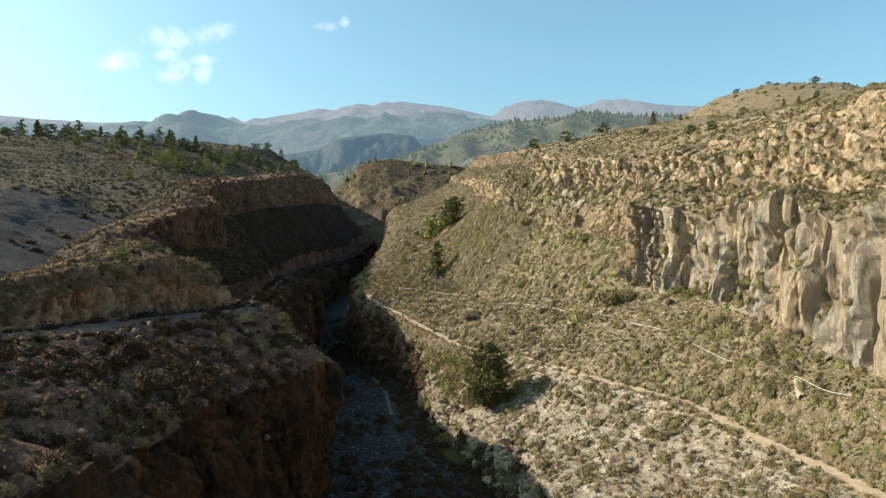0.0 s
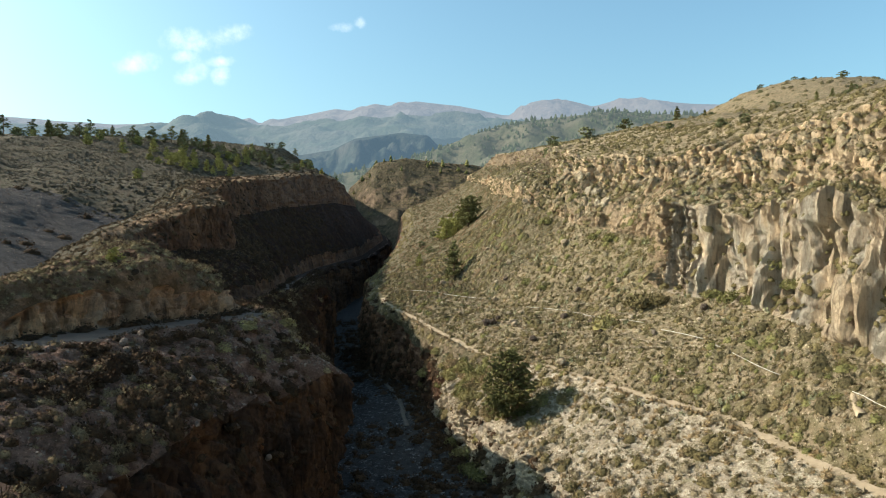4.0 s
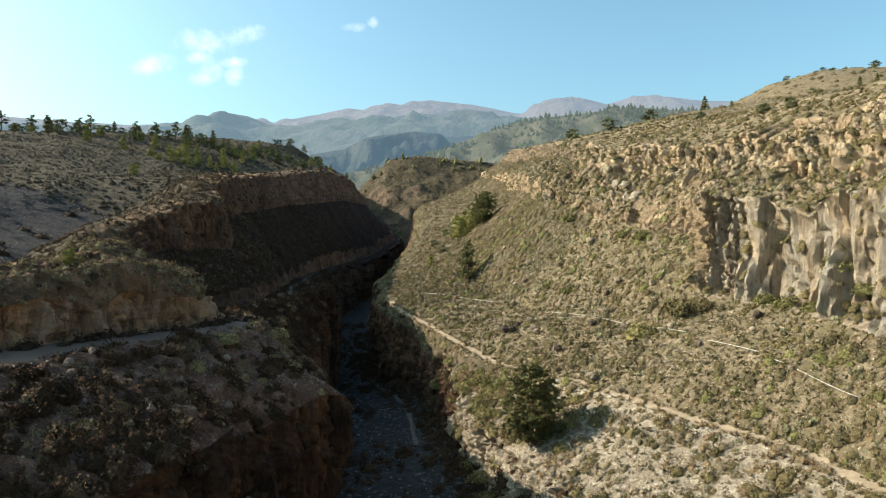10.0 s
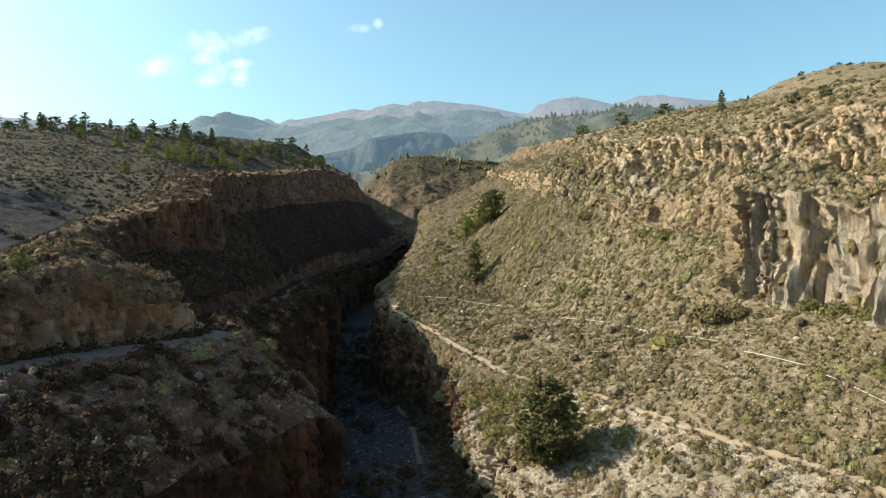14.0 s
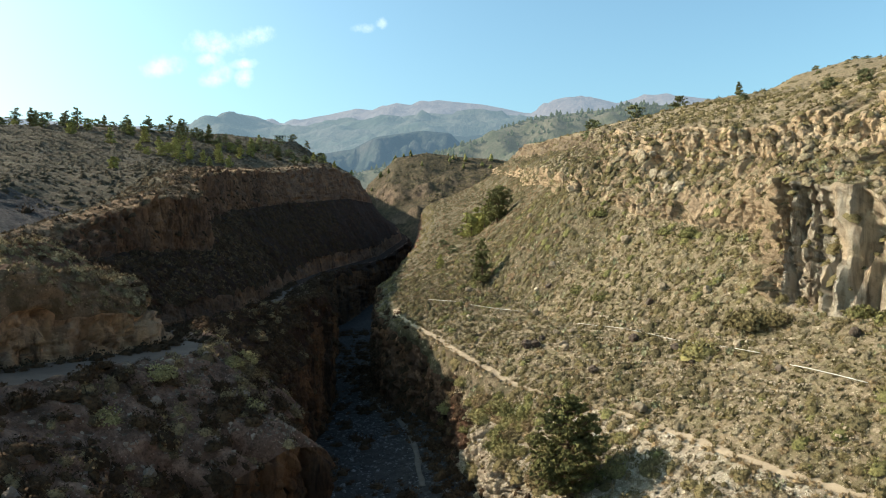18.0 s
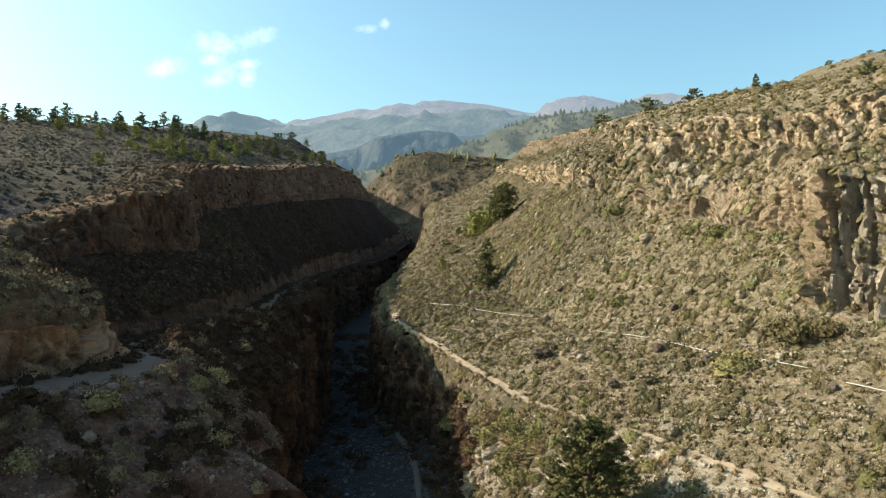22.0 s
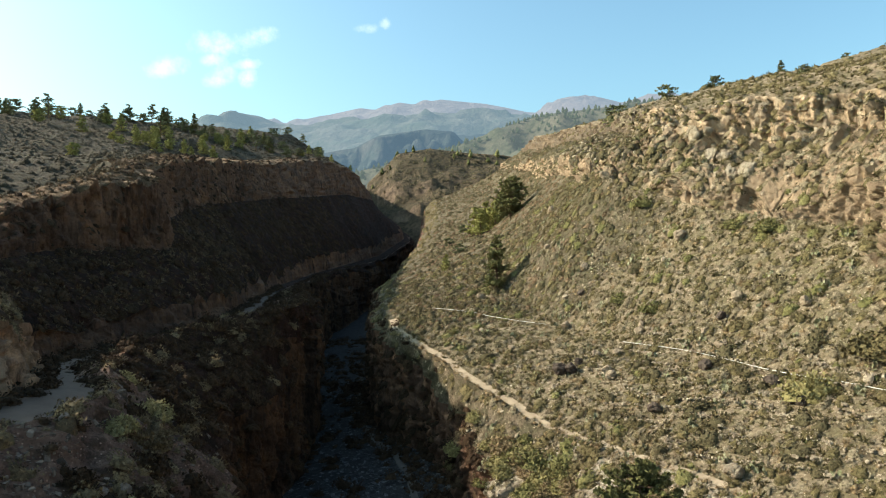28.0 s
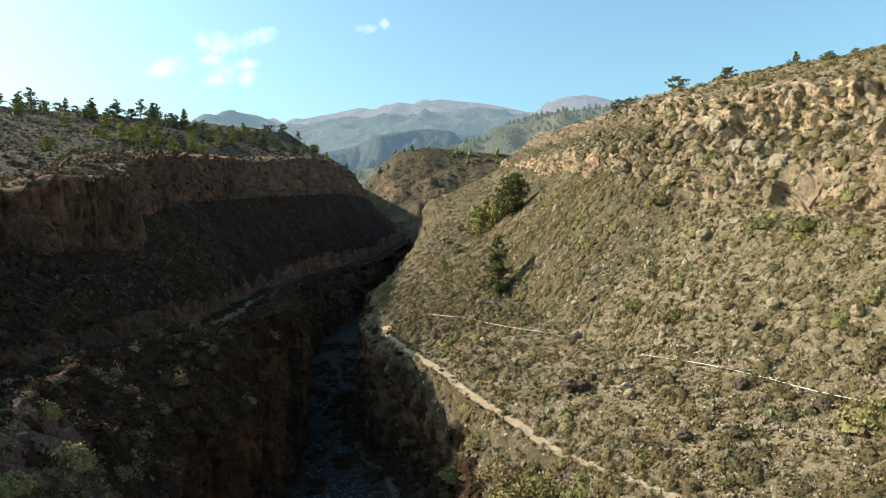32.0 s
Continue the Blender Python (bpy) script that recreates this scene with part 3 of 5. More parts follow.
sun_d = sun_d + corner * (1.0 * (val2 - 0.5) - 0.8 * np.exp(-joint2 * 5) + 0.5 * (val3 - 0.5))
col_d = 0.8 * (val1 - 0.5) - 0.7 * np.exp(-joint1 * 5) + 0.8 * (val5 - 0.5) - 1.1 * np.exp(-joint5 * 5) + 0.5 * (val3 - 0.5) + 0.25 * streaky - 0.4 * slot + 0.5
blk_d = 0.75 * (val2 - 0.5) - 0.6 * np.exp(-joint2 * 6) + 0.8 * (val3 - 0.5) - 0.5 * np.exp(-joint3 * 6) - 0.5 * (val2 < 0.12) + 0.3 * fine + 0.2
crag = np.zeros(len(flatp))
crag[craggy] = np.where(sunny, sun_d, np.where(tall, col_d, blk_d)) + np.where(tall, 0.3, 0.6) * rough(cp, 0.08, 2, 19) + np.where(sunny, 0.12, np.where(tall, 0.25, 0.45)) * rough(cp, 0.9, 3, 11, 0.65)
crag = crag.reshape(GX.shape)
crag2 = np.repeat(crag_amp[None, :], len(along), 0)
spur = np.clip((82 - along) / 4, 0, 1)[:, None] * np.isin(col_zone, [names.index(n) for n in ("bushy_slope_west", "crag_west", "crest_west")])[None, :]
crag2[:, col_zone == names.index("cliff_east")] *= np.interp(along, [91, 96], [1, 0.45])[:, None]
crag2[:, col_zone == names.index("road_cut_west")] *= np.interp(along, [80, 86], [1, 0.5])[:, None]
crag2 = crag2 * (1 - spur) + 0.28 * spur                          # the rounded spur above the road is knobbly all over
D = N * (1.3 * lump * soft_amp + crag * crag2)[..., None]
# the relief of a rock face runs on over its rim into the gentler ground beside it
for face, ground_zone, end in (("cliff_east", "ledge_slope_east", 1), ("crags_east", "rim_plain_east", 1), ("crags_east", "ledge_slope_east", 0), ("bank_east", "scrub_bank_east", 1),
                               ("gorge_wall_west", "verge_slope_west", 0), ("crag_west", "crest_west", 0)):
    fc, gc = np.where(col_zone == names.index(face))[0], np.where(col_zone == names.index(ground_zone))[0]
    rim = D[:, fc[-1] if end else fc[0]].copy() * (1, 1, 0.5)
    reach = max(3, int(len(gc) * 0.45))
    for k in range(reach):
        w = 0.5 + 0.5 * math.cos(math.pi * k / reach)
        c = gc[k] if end else gc[-1 - k]
        D[:, c] = rim * w + D[:, c] * (1 - w)
P = P + D


def sheet_normals():
    n = np.cross(np.gradient(P, axis=1), np.gradient(P, axis=0))
    return n / (np.linalg.norm(n, axis=2, keepdims=True) + 1e-9)


def mesh_object(name, verts, faces, mat, smooth=True):
    me = bpy.data.meshes.new(name)
    me.from_pydata([tuple(v) for v in verts], [], faces)
    me.materials.append(mat)
    if smooth:
        me.polygons.foreach_set("use_smooth", [True] * len(me.polygons))
    me.update()
    return new(name, me)


rows_n = len(along)
M_SCREE = material("grey_scree", plain((0.036, 0.03, 0.029), (0.085, 0.074, 0.071), 1.4, 1.0, 0.5))
# where a zone changes its surface along the ravine: from there on another name, material, label
CHANGES = {
    "dell_side_west": (114, "dell_side_west", M_PLATEAU_W, "dark bushy side of a dry dell"),
    # From here the slope takes the scrub colour with shade in it.
    "bushy_slope_west": (83, "thicket_slope_west", M_SHADE_SCRUB, "dark slope of dense scrub in shade"),
    "road": (150, "track_end_west", M_SHADE_SCRUB, "dark end of the track in shade"),
    # The tan cut goes on in the darker crag colour, standing for shade.
    "road_cut_west": (84, "shaded_cut_west", M_CLIFF_W, "low rock cut above the road, coloured dark for shade"),
    "verge_slope_west": (77, "thicket_verge_west", M_SHADE_SCRUB, "dark slope of dense scrub below the road"),
    "cliff_east": (86, "rocky_slope_east", M_CRAGSCRUB, "rocky scrub slope below the rim"),
    "crags_east": (146, "rim_crags_east", M_RIM, "low brown crags along the far rim"),
    "ledge_slope_east": (122, "upper_slope_east", M_SCRUBBY, "scrubby upper slope"),
    "hillside_low_east": (116, "scrub_slope_low_east", M_SCRUBBY, "hillside thickly covered with olive scrub"),
    "hillside_high_east": (112, "scrub_slope_high_east", M_SCRUBBY, "hillside thickly covered with olive scrub"),
    "footpath": (124, "brow_east", M_SCRUBBY, "stony brow of the hillside"),
    # The pale bank turns to the darker crag colour where shade covers it.
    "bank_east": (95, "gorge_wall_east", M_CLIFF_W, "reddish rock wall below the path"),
    "scrub_bank_east": (93, "scrub_brow_east", M_SCRUBBY, "stony brow of the gorge with scrub"),
}
FIRST = {"dell_side_west": ("scree_slope_west", M_SCREE, "grey slope of fine scree")}


def zone_piece(nm, c0, w, r0, r1, mat, lab, smooth):
    verts = P[r0:r1, c0:c0 + w].reshape(-1, 3)
    r, c = np.meshgrid(np.arange(r1 - r0 - 1), np.arange(w - 1), indexing="ij")
    k = (r * w + c).reshape(-1)
    tagged(quads_object(nm, verts, np.stack([k, k + 1, k + w + 1, k + w], -1), mat, smooth), lab, "cliff" if not smooth else "ground", kind="structure")


def quads_object(name, verts, quads, mat, smooth=True):
    me = bpy.data.meshes.new(name)
    me.vertices.add(len(verts))
    me.vertices.foreach_set("co", np.asarray(verts, np.float32).reshape(-1))
    me.loops.add(quads.size)
    me.loops.foreach_set("vertex_index", quads.astype(np.int32).reshape(-1))
    me.polygons.add(len(quads))
    me.polygons.foreach_set("loop_start", np.arange(0, quads.size, 4, dtype=np.int32))
    me.polygons.foreach_set("use_smooth", np.full(len(quads), smooth))
    me.materials.append(mat)
    me.update(calc_edges=True)
    return new(name, me)


for i, (nm, count, soft, crag_, mat, lab) in enumerate(ZONES):
    c0 = int(np.argmax(col_zone == i))
    smooth = crag_ < 0.3
    split = rows_n
    if nm in CHANGES:
        at, nm2, mat2, lab2 = CHANGES[nm]
        split = int(np.argmax(along >= at))
        zone_piece(nm2, c0, count + 1, split, rows_n, mat2, lab2, smooth)
        split += 1
    nm1, mat1, lab1 = FIRST.get(nm, (nm, mat, lab))
    zone_piece(nm1, c0, count + 1, 0, split, mat1, lab1, smooth)


# ---- far ranges ----
def far_ridge(name, mat, dist, crest, drop, depth, label, relief=0.05, across=160, deep=26, seed=5):
    """A ridge across the view: crest as (tangent across, tangent up) at a distance in metres, falling towards the viewer."""
    knots = np.array(crest)
    ta = np.linspace(knots[0, 0], knots[-1, 0], across)
    te = np.interp(ta, knots[:, 0], knots[:, 1])
    verts = []
    for j in range(-4, deep):
        s = j / (deep - 1)
        y = dist - depth * s
        fall = drop * (s ** 0.9 if s > 0 else -s * 0.8)
        verts.append(np.stack([ta * dist * (1 - 0.15 * max(s, 0)), np.full(across, y), EYE + te * dist - fall], -1))
    v = np.concatenate(verts)
    amp = relief * drop
    fade = np.clip(np.repeat((np.arange(-4, deep) / deep), across) * 4 + 0.1, 0.06, 1)
    v[:, 2] += amp * fade * (ridged(v, 3.2 / depth, 4, seed) * 1.2 + rough(v, 12 / depth, 3, seed + 3) * 0.5)
    cap = np.concatenate([EYE + te * dist - drop * (abs(j / (deep - 1)) ** 0.9) * 0.25 for j in range(-4, deep)])
    v[:, 2] = np.minimum(v[:, 2], cap)
    n = deep + 4
    faces = [(r * across + c + 1, r * across + c, (r + 1) * across + c, (r + 1) * across + c + 1) for r in range(n - 1) for c in range(across - 1)]
    return tagged(mesh_object(name, v, faces, mat), label, "hill", kind="structure"), v.reshape(n, across, 3)


M_MID = material("bushy_hill", bushy_rock)
# The blue-grey emission of these four stands for kilometres of haze.
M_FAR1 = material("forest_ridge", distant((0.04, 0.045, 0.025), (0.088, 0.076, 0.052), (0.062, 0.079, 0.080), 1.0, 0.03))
M_FAR2 = material("blue_haze_forest", distant((0.02, 0.026, 0.018), (0.05, 0.046, 0.038), (0.060, 0.098, 0.132), 1.0, 0.010, 0.56))
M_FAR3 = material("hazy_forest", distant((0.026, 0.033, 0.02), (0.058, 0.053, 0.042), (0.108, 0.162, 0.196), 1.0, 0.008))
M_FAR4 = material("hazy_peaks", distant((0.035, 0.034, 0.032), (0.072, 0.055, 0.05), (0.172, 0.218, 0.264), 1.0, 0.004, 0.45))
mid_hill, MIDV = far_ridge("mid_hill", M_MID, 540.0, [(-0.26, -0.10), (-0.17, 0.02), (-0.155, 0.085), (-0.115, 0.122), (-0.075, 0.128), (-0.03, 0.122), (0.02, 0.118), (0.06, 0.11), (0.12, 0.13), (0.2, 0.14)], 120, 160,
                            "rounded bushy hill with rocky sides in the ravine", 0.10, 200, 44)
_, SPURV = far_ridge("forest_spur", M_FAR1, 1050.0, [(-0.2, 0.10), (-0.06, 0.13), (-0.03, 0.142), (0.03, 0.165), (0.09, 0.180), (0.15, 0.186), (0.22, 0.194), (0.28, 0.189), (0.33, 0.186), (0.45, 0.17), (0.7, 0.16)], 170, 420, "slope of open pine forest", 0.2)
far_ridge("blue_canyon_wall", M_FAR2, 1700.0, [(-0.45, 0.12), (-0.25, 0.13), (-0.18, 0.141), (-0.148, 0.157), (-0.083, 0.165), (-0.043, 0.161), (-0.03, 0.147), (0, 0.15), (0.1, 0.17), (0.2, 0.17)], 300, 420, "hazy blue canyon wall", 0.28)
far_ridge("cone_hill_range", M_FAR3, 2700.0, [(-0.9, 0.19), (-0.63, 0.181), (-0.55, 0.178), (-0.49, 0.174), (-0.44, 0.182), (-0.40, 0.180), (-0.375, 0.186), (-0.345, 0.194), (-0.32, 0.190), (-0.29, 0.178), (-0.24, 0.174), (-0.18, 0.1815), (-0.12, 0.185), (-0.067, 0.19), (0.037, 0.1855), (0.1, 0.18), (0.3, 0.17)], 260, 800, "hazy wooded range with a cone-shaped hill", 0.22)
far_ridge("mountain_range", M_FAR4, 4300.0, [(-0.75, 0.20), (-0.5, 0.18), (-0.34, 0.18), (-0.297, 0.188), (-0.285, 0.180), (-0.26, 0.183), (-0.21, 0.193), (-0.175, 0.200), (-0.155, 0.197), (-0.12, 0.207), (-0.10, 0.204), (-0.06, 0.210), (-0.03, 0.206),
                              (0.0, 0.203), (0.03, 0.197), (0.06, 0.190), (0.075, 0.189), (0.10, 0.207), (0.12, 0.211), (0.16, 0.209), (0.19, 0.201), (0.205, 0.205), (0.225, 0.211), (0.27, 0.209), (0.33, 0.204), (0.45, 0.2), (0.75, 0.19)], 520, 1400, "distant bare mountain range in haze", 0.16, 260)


# ---- plants and stones ----
M_BEDTRAIL = material("grey_trail", plain((0.07, 0.059, 0.05), (0.125, 0.106, 0.09), 0.8))
rng = np.random.default_rng(7)
NS = sheet_normals()
CELL = np.linalg.norm(np.cross(P[:-1, 1:] - P[:-1, :-1], P[1:, :-1] - P[:-1, :-1]), axis=2)


def ground_at(x, y, low=False):
    """Height of the ground at a place of the plan (metres)."""
    r0, r1 = np.searchsorted(along, (y / UNIT - 5, y / UNIT + 5))
    near = P[r0:r1]
    d = (near[..., 0] - x) ** 2 + (near[..., 1] - y) ** 2
    k = np.argpartition(d.reshape(-1), 6)[:6]
    z = near.reshape(-1, 3)[k, 2]
    return float(z.min() if low else np.median(z))


def scatter(zones, density, a0, a1, steep=0.45, patch=0.0, seed=1, flat_only=False):
    """Places strewn over zones of the ground: points and normals. density: pieces a square metre."""
    zi = [names.index(z) for z in zones]
    inside = np.isin(col_zone[:-1], zi)[None, :] & ((along[:-1] >= a0) & (along[:-1] < a1))[:, None]
    view = np.abs(P[:-1, :-1, 0]) < 0.80 * P[:-1, :-1, 1] + 14
    w = CELL * inside * view * (NS[:-1, :-1, 2] > steep)
    if patch:
        pn = rough(P[:-1, :-1].reshape(-1, 3), 0.07, 3, seed + 50).reshape(w.shape)
        w = w * np.clip(1 + patch * pn * 2.5, 0.05, 3)
    total = w.sum()
    n = int(total * density)
    k = rng.choice(w.size, n, p=(w / total).reshape(-1))
    r, c = np.unravel_index(k, w.shape)
    u, v = rng.random((n, 1)), rng.random((n, 1))
    p = P[r, c] * (1 - u) * (1 - v) + P[r, c + 1] * u * (1 - v) + P[r + 1, c] * (1 - u) * v + P[r + 1, c + 1] * u * v
    return p, NS[r, c]


def cards(centres, out, size, spread=0.8, long=1.0):
    """Small leaf-like quads round centres, facing roughly outwards."""
    n = len(centres)
    nrm = out + rng.normal(0, spread, (n, 3))
    nrm /= np.linalg.norm(nrm, axis=1, keepdims=True) + 1e-9
    a = np.cross(nrm, rng.normal(0, 1, (n, 3)))
    a /= np.linalg.norm(a, axis=1, keepdims=True) + 1e-9
    b = np.cross(nrm, a)
    s = (size * rng.uniform(0.6, 1.3, n))[:, None]
    v = np.stack([centres - a * s - b * s * 0.45 * long, centres + a * s * 0.35 - b * s * long, centres + a * s + b * s * 0.5 * long, centres - a * s * 0.4 + b * s * long], 1)
    return v.reshape(-1, 3), np.arange(4 * n).reshape(n, 4)


def dome(radius, height, lobes, seed, rings=3, around=8):
    """A lumpy closed mound, as quads."""
    g = np.random.default_rng(seed)
    ph = g.uniform(0, 6.28, 3)
    v, q = [], []
    for i in range(rings + 1):
        e = i / rings * 1.45
        for j in range(around):
            a = j / around * 2 * math.pi
            r = radius * math.cos(e) * (1 + lobes * math.sin(2 * a + ph[0]) + lobes * math.sin(3 * a + ph[1] + e))
            v.append((r * math.cos(a), r * math.sin(a), height * math.sin(e) - 0.12 * height))
    for i in range(rings):
        for j in range(around):
            q.append((i * around + j, i * around + (j + 1) % around, (i + 1) * around + (j + 1) % around, (i + 1) * around + j))
    return np.array(v), np.array(q)


def blades(count, r0, r1, width, tall, low=0.0):
    """Twigs standing out from the heart of a bush, as narrow quads."""
    d = rng.normal(0, 1, (count, 3))
    d[:, 2] = np.abs(d[:, 2]) * 0.9 + low
    d /= np.linalg.norm(d, axis=1, keepdims=True)
    side = np.cross(d, rng.normal(0, 1, (count, 3)))
    side /= np.linalg.norm(side, axis=1, keepdims=True) + 1e-9
    e = rng.uniform(0.8, 1.15, (count, 1)) * r1
    bend = rng.normal(0, 0.10, (count, 3))
    w = side * width
    p0, p1 = d * r0, d * e + bend
    v = np.stack([p0 - w, p0 + w, p1 + w * 0.55, p1 - w * 0.55], 1) * (1, 1, tall)
    return v.reshape(-1, 3), np.arange(4 * count).reshape(count, 4)


def shrub_shape(seed, leaves, size, tall=0.8, core=0.72, spread=0.8, long=1.0, twigs=0, width=0.05, rings=3, around=8):
    """A bush one metre in radius: an inner mound under a loose skin of leaf clumps and twigs."""
    global rng
    keep, rng = rng, np.random.default_rng(seed)
    v, q = dome(core, core * tall, 0.16, seed, rings, around)
    v = v + rng.normal(0, 0.05, v.shape)
    lumps = rng.normal(0, 1, (5, 3))
    lumps[:, 2] = np.abs(lumps[:, 2])
    lumps /= np.linalg.norm(lumps, axis=1, keepdims=True)
    d = rng.normal(0, 1, (leaves, 3))
    d[:, 2] = np.abs(d[:, 2]) * 0.9 + 0.05
    d /= np.linalg.norm(d, axis=1, keepdims=True)
    r = 0.78 + 0.28 * np.max(d @ lumps.T, axis=1) ** 3 + rng.normal(0, 0.09, leaves)
    c = d * r[:, None] * (1, 1, tall)
    cv, cq = cards(c, d, size, spread, long)
    vs, qs = [v, cv], [q, cq + len(v)]
    if twigs:
        tv, tq = blades(twigs, core * 0.6, 1.05, width, tall)
        vs.append(tv)
        qs.append(tq + len(v) + len(cv))
    rng = keep
    return np.concatenate(vs), np.concatenate(qs)


def stone_shape(seed, flat=0.7, n=3):
    """An angular stone about one metre across."""
    g = np.random.default_rng(seed)
    v, q = [], []
    for axis in range(3):
        for s in (-1, 1):
            start = len(v)
            for i in range(n):
                for j in range(n):
                    p = np.zeros(3)
                    p[axis], p[(axis + 1) % 3], p[(axis + 2) % 3] = s, (2 * i / (n - 1) - 1) * s, 2 * j / (n - 1) - 1
                    v.append(p)
            for i in range(n - 1):
                for j in range(n - 1):
                    k = start + i * n + j
                    q.append((k, k + n, k + n + 1, k + 1))
    v = np.array(v)
    v = v / np.linalg.norm(v, axis=1, keepdims=True) ** 0.55
    for _ in range(7):
        d = g.normal(0, 1, 3)
        d /= np.linalg.norm(d)
        lim = g.uniform(0.55, 0.85)
        over = np.maximum(v @ d - lim, 0)
        v = v - over[:, None] * d
    return v * (0.5, 0.5 * g.uniform(0.7, 1), 0.5 * flat), np.array(q)


def strew(name, shapes, places, normals, scale, mat, label, category, sink=0.0, tilt=0.0, squash=(0.8, 1.2), follow=0.45):
    """Many pieces of a few shapes as one mesh."""
    vs, qs, off = [], [], 0
    which = rng.integers(0, len(shapes), len(places))
    for s, (sv, sq) in enumerate(shapes):
        k = np.where(which == s)[0]
        if not len(k):
            continue
        a = rng.uniform(0, 2 * math.pi, len(k))
        sc = scale[k]
        h = rng.uniform(*squash, len(k))
        ca, sa = np.cos(a)[:, None], np.sin(a)[:, None]
        x = (sv[None, :, 0] * ca - sv[None, :, 1] * sa) * sc[:, None]
        y = (sv[None, :, 0] * sa + sv[None, :, 1] * ca) * sc[:, None]
        z = sv[None, :, 2] * (sc * h)[:, None]
        n = normals[k]
        lean = -(x * n[:, :1] + y * n[:, 1:2]) / np.maximum(n[:, 2:], 0.5)      # follow the slope
        z = z + lean * follow
        pv = np.stack([x, y, z], -1) + places[k][:, None, :]
        pv[..., 2] -= (sink * sc)[:, None]
        vs.append(pv.reshape(-1, 3))
        qs.append((sq[None] + (np.arange(len(k)) * len(sv))[:, None, None] + off).reshape(-1, 4))
        off += len(k) * len(sv)
    ob = quads_object(name, np.concatenate(vs), np.concatenate(qs), mat, category == "shrubs")
    return tagged(ob, label, category, kind="stuff")


M_OLIVE = material("olive_shrub", leaf((0.145, 0.116, 0.051), (0.228, 0.18, 0.083), (0.18, 0.137, 0.066)))
M_FAROLIVE = material("olive_scrub", leaf((0.090, 0.075, 0.036), (0.162, 0.132, 0.068), (0.12, 0.094, 0.048)))
M_GREY = material("grey_shrub", leaf((0.245, 0.195, 0.118), (0.375, 0.305, 0.196), (0.278, 0.213, 0.133)))
M_DRY = material("dry_shrub", leaf((0.285, 0.196, 0.102), (0.43, 0.308, 0.165), (0.33, 0.23, 0.125)))
M_GREEN = material("green_shrub", leaf((0.165, 0.155, 0.055), (0.27, 0.24, 0.095), (0.205, 0.185, 0.07)))
# Shrub colour for the shady side and gorge, darkened to stand for shade.
M_SHADE_SHRUB = material("shaded_shrub", leaf((0.046, 0.027, 0.014), (0.106, 0.062, 0.032), (0.066, 0.039, 0.020)))
M_SCRUB = material("brown_scrub", leaf((0.149, 0.098, 0.054), (0.253, 0.17, 0.10), (0.182, 0.12, 0.068)))
M_PLAIN = material("plain_scrub", leaf((0.086, 0.067, 0.043), (0.132, 0.102, 0.067), (0.102, 0.079, 0.051), 0.35))
M_BUSH = material("olive_bush", leaf((0.24, 0.205, 0.08), (0.39, 0.33, 0.14), (0.29, 0.245, 0.10), 0.5))
M_NEEDLE_B = material("sunny_needles", leaf((0.112, 0.106, 0.038), (0.215, 0.198, 0.073), (0.145, 0.138, 0.052), 0.25))
M_DELL = material("dell_bush", leaf((0.058, 0.045, 0.027), (0.108, 0.083, 0.05), (0.078, 0.06, 0.036)))
M_PALEBUSH = material("pale_bush", leaf((0.30, 0.25, 0.11), (0.52, 0.45, 0.22), (0.36, 0.30, 0.14)))
M_VERGE = material("verge_shrub", leaf((0.132, 0.09, 0.05), (0.330, 0.245, 0.13), (0.165, 0.115, 0.06)))
M_STONE_V = material("verge_stone", leaf((0.115, 0.082, 0.062), (0.36, 0.285, 0.23), (0.184, 0.134, 0.105), 0.3))
M_DOME = material("dome_scrub", leaf((0.19, 0.14, 0.07), (0.42, 0.33, 0.18), (0.25, 0.19, 0.10)))
M_CACTUS = material("prickly_pear", leaf((0.23, 0.23, 0.11), (0.41, 0.385, 0.23), (0.29, 0.275, 0.16)), 0.7, 0.3)
M_STONE = material("sunny_stone", leaf((0.33, 0.25, 0.165), (0.60, 0.49, 0.35), (0.42, 0.32, 0.215), 0.35))
M_STONE_G = material("grey_stone", leaf((0.07, 0.068, 0.07), (0.25, 0.24, 0.24), (0.12, 0.117, 0.117)))
M_STONE_D = material("dark_stone", leaf((0.080, 0.058, 0.044), (0.288, 0.224, 0.172), (0.136, 0.104, 0.080), 0.4))
SHRUBS = [shrub_shape(100 + i, 34, 0.10, 0.72 + 0.08 * (i % 3), 0.70, 0.9, 1.0, 22, 0.035) for i in range(6)]
LIGHT = [shrub_shape(150 + i, 6, 0.14, 0.75, 0.85, 0.7, 1.0, 6, 0.09, 2, 6) for i in range(5)]
SPRIGS = []
for i in range(5):
    keep_rng, rng = rng, np.random.default_rng(250 + i)
    SPRIGS.append(blades(10, 0.05, 1.0, 0.16, 0.9, 0.1))
    rng = keep_rng
TUFTS = [shrub_shape(200 + i, 4, 0.12, 0.85, 0.55, 0.9, 0.6, 34, 0.05, 2, 6) for i in range(4)]
STONES = [stone_shape(300 + i) for i in range(6)]
CHIPS = [stone_shape(320 + i, 0.75, 2) for i in range(8)]


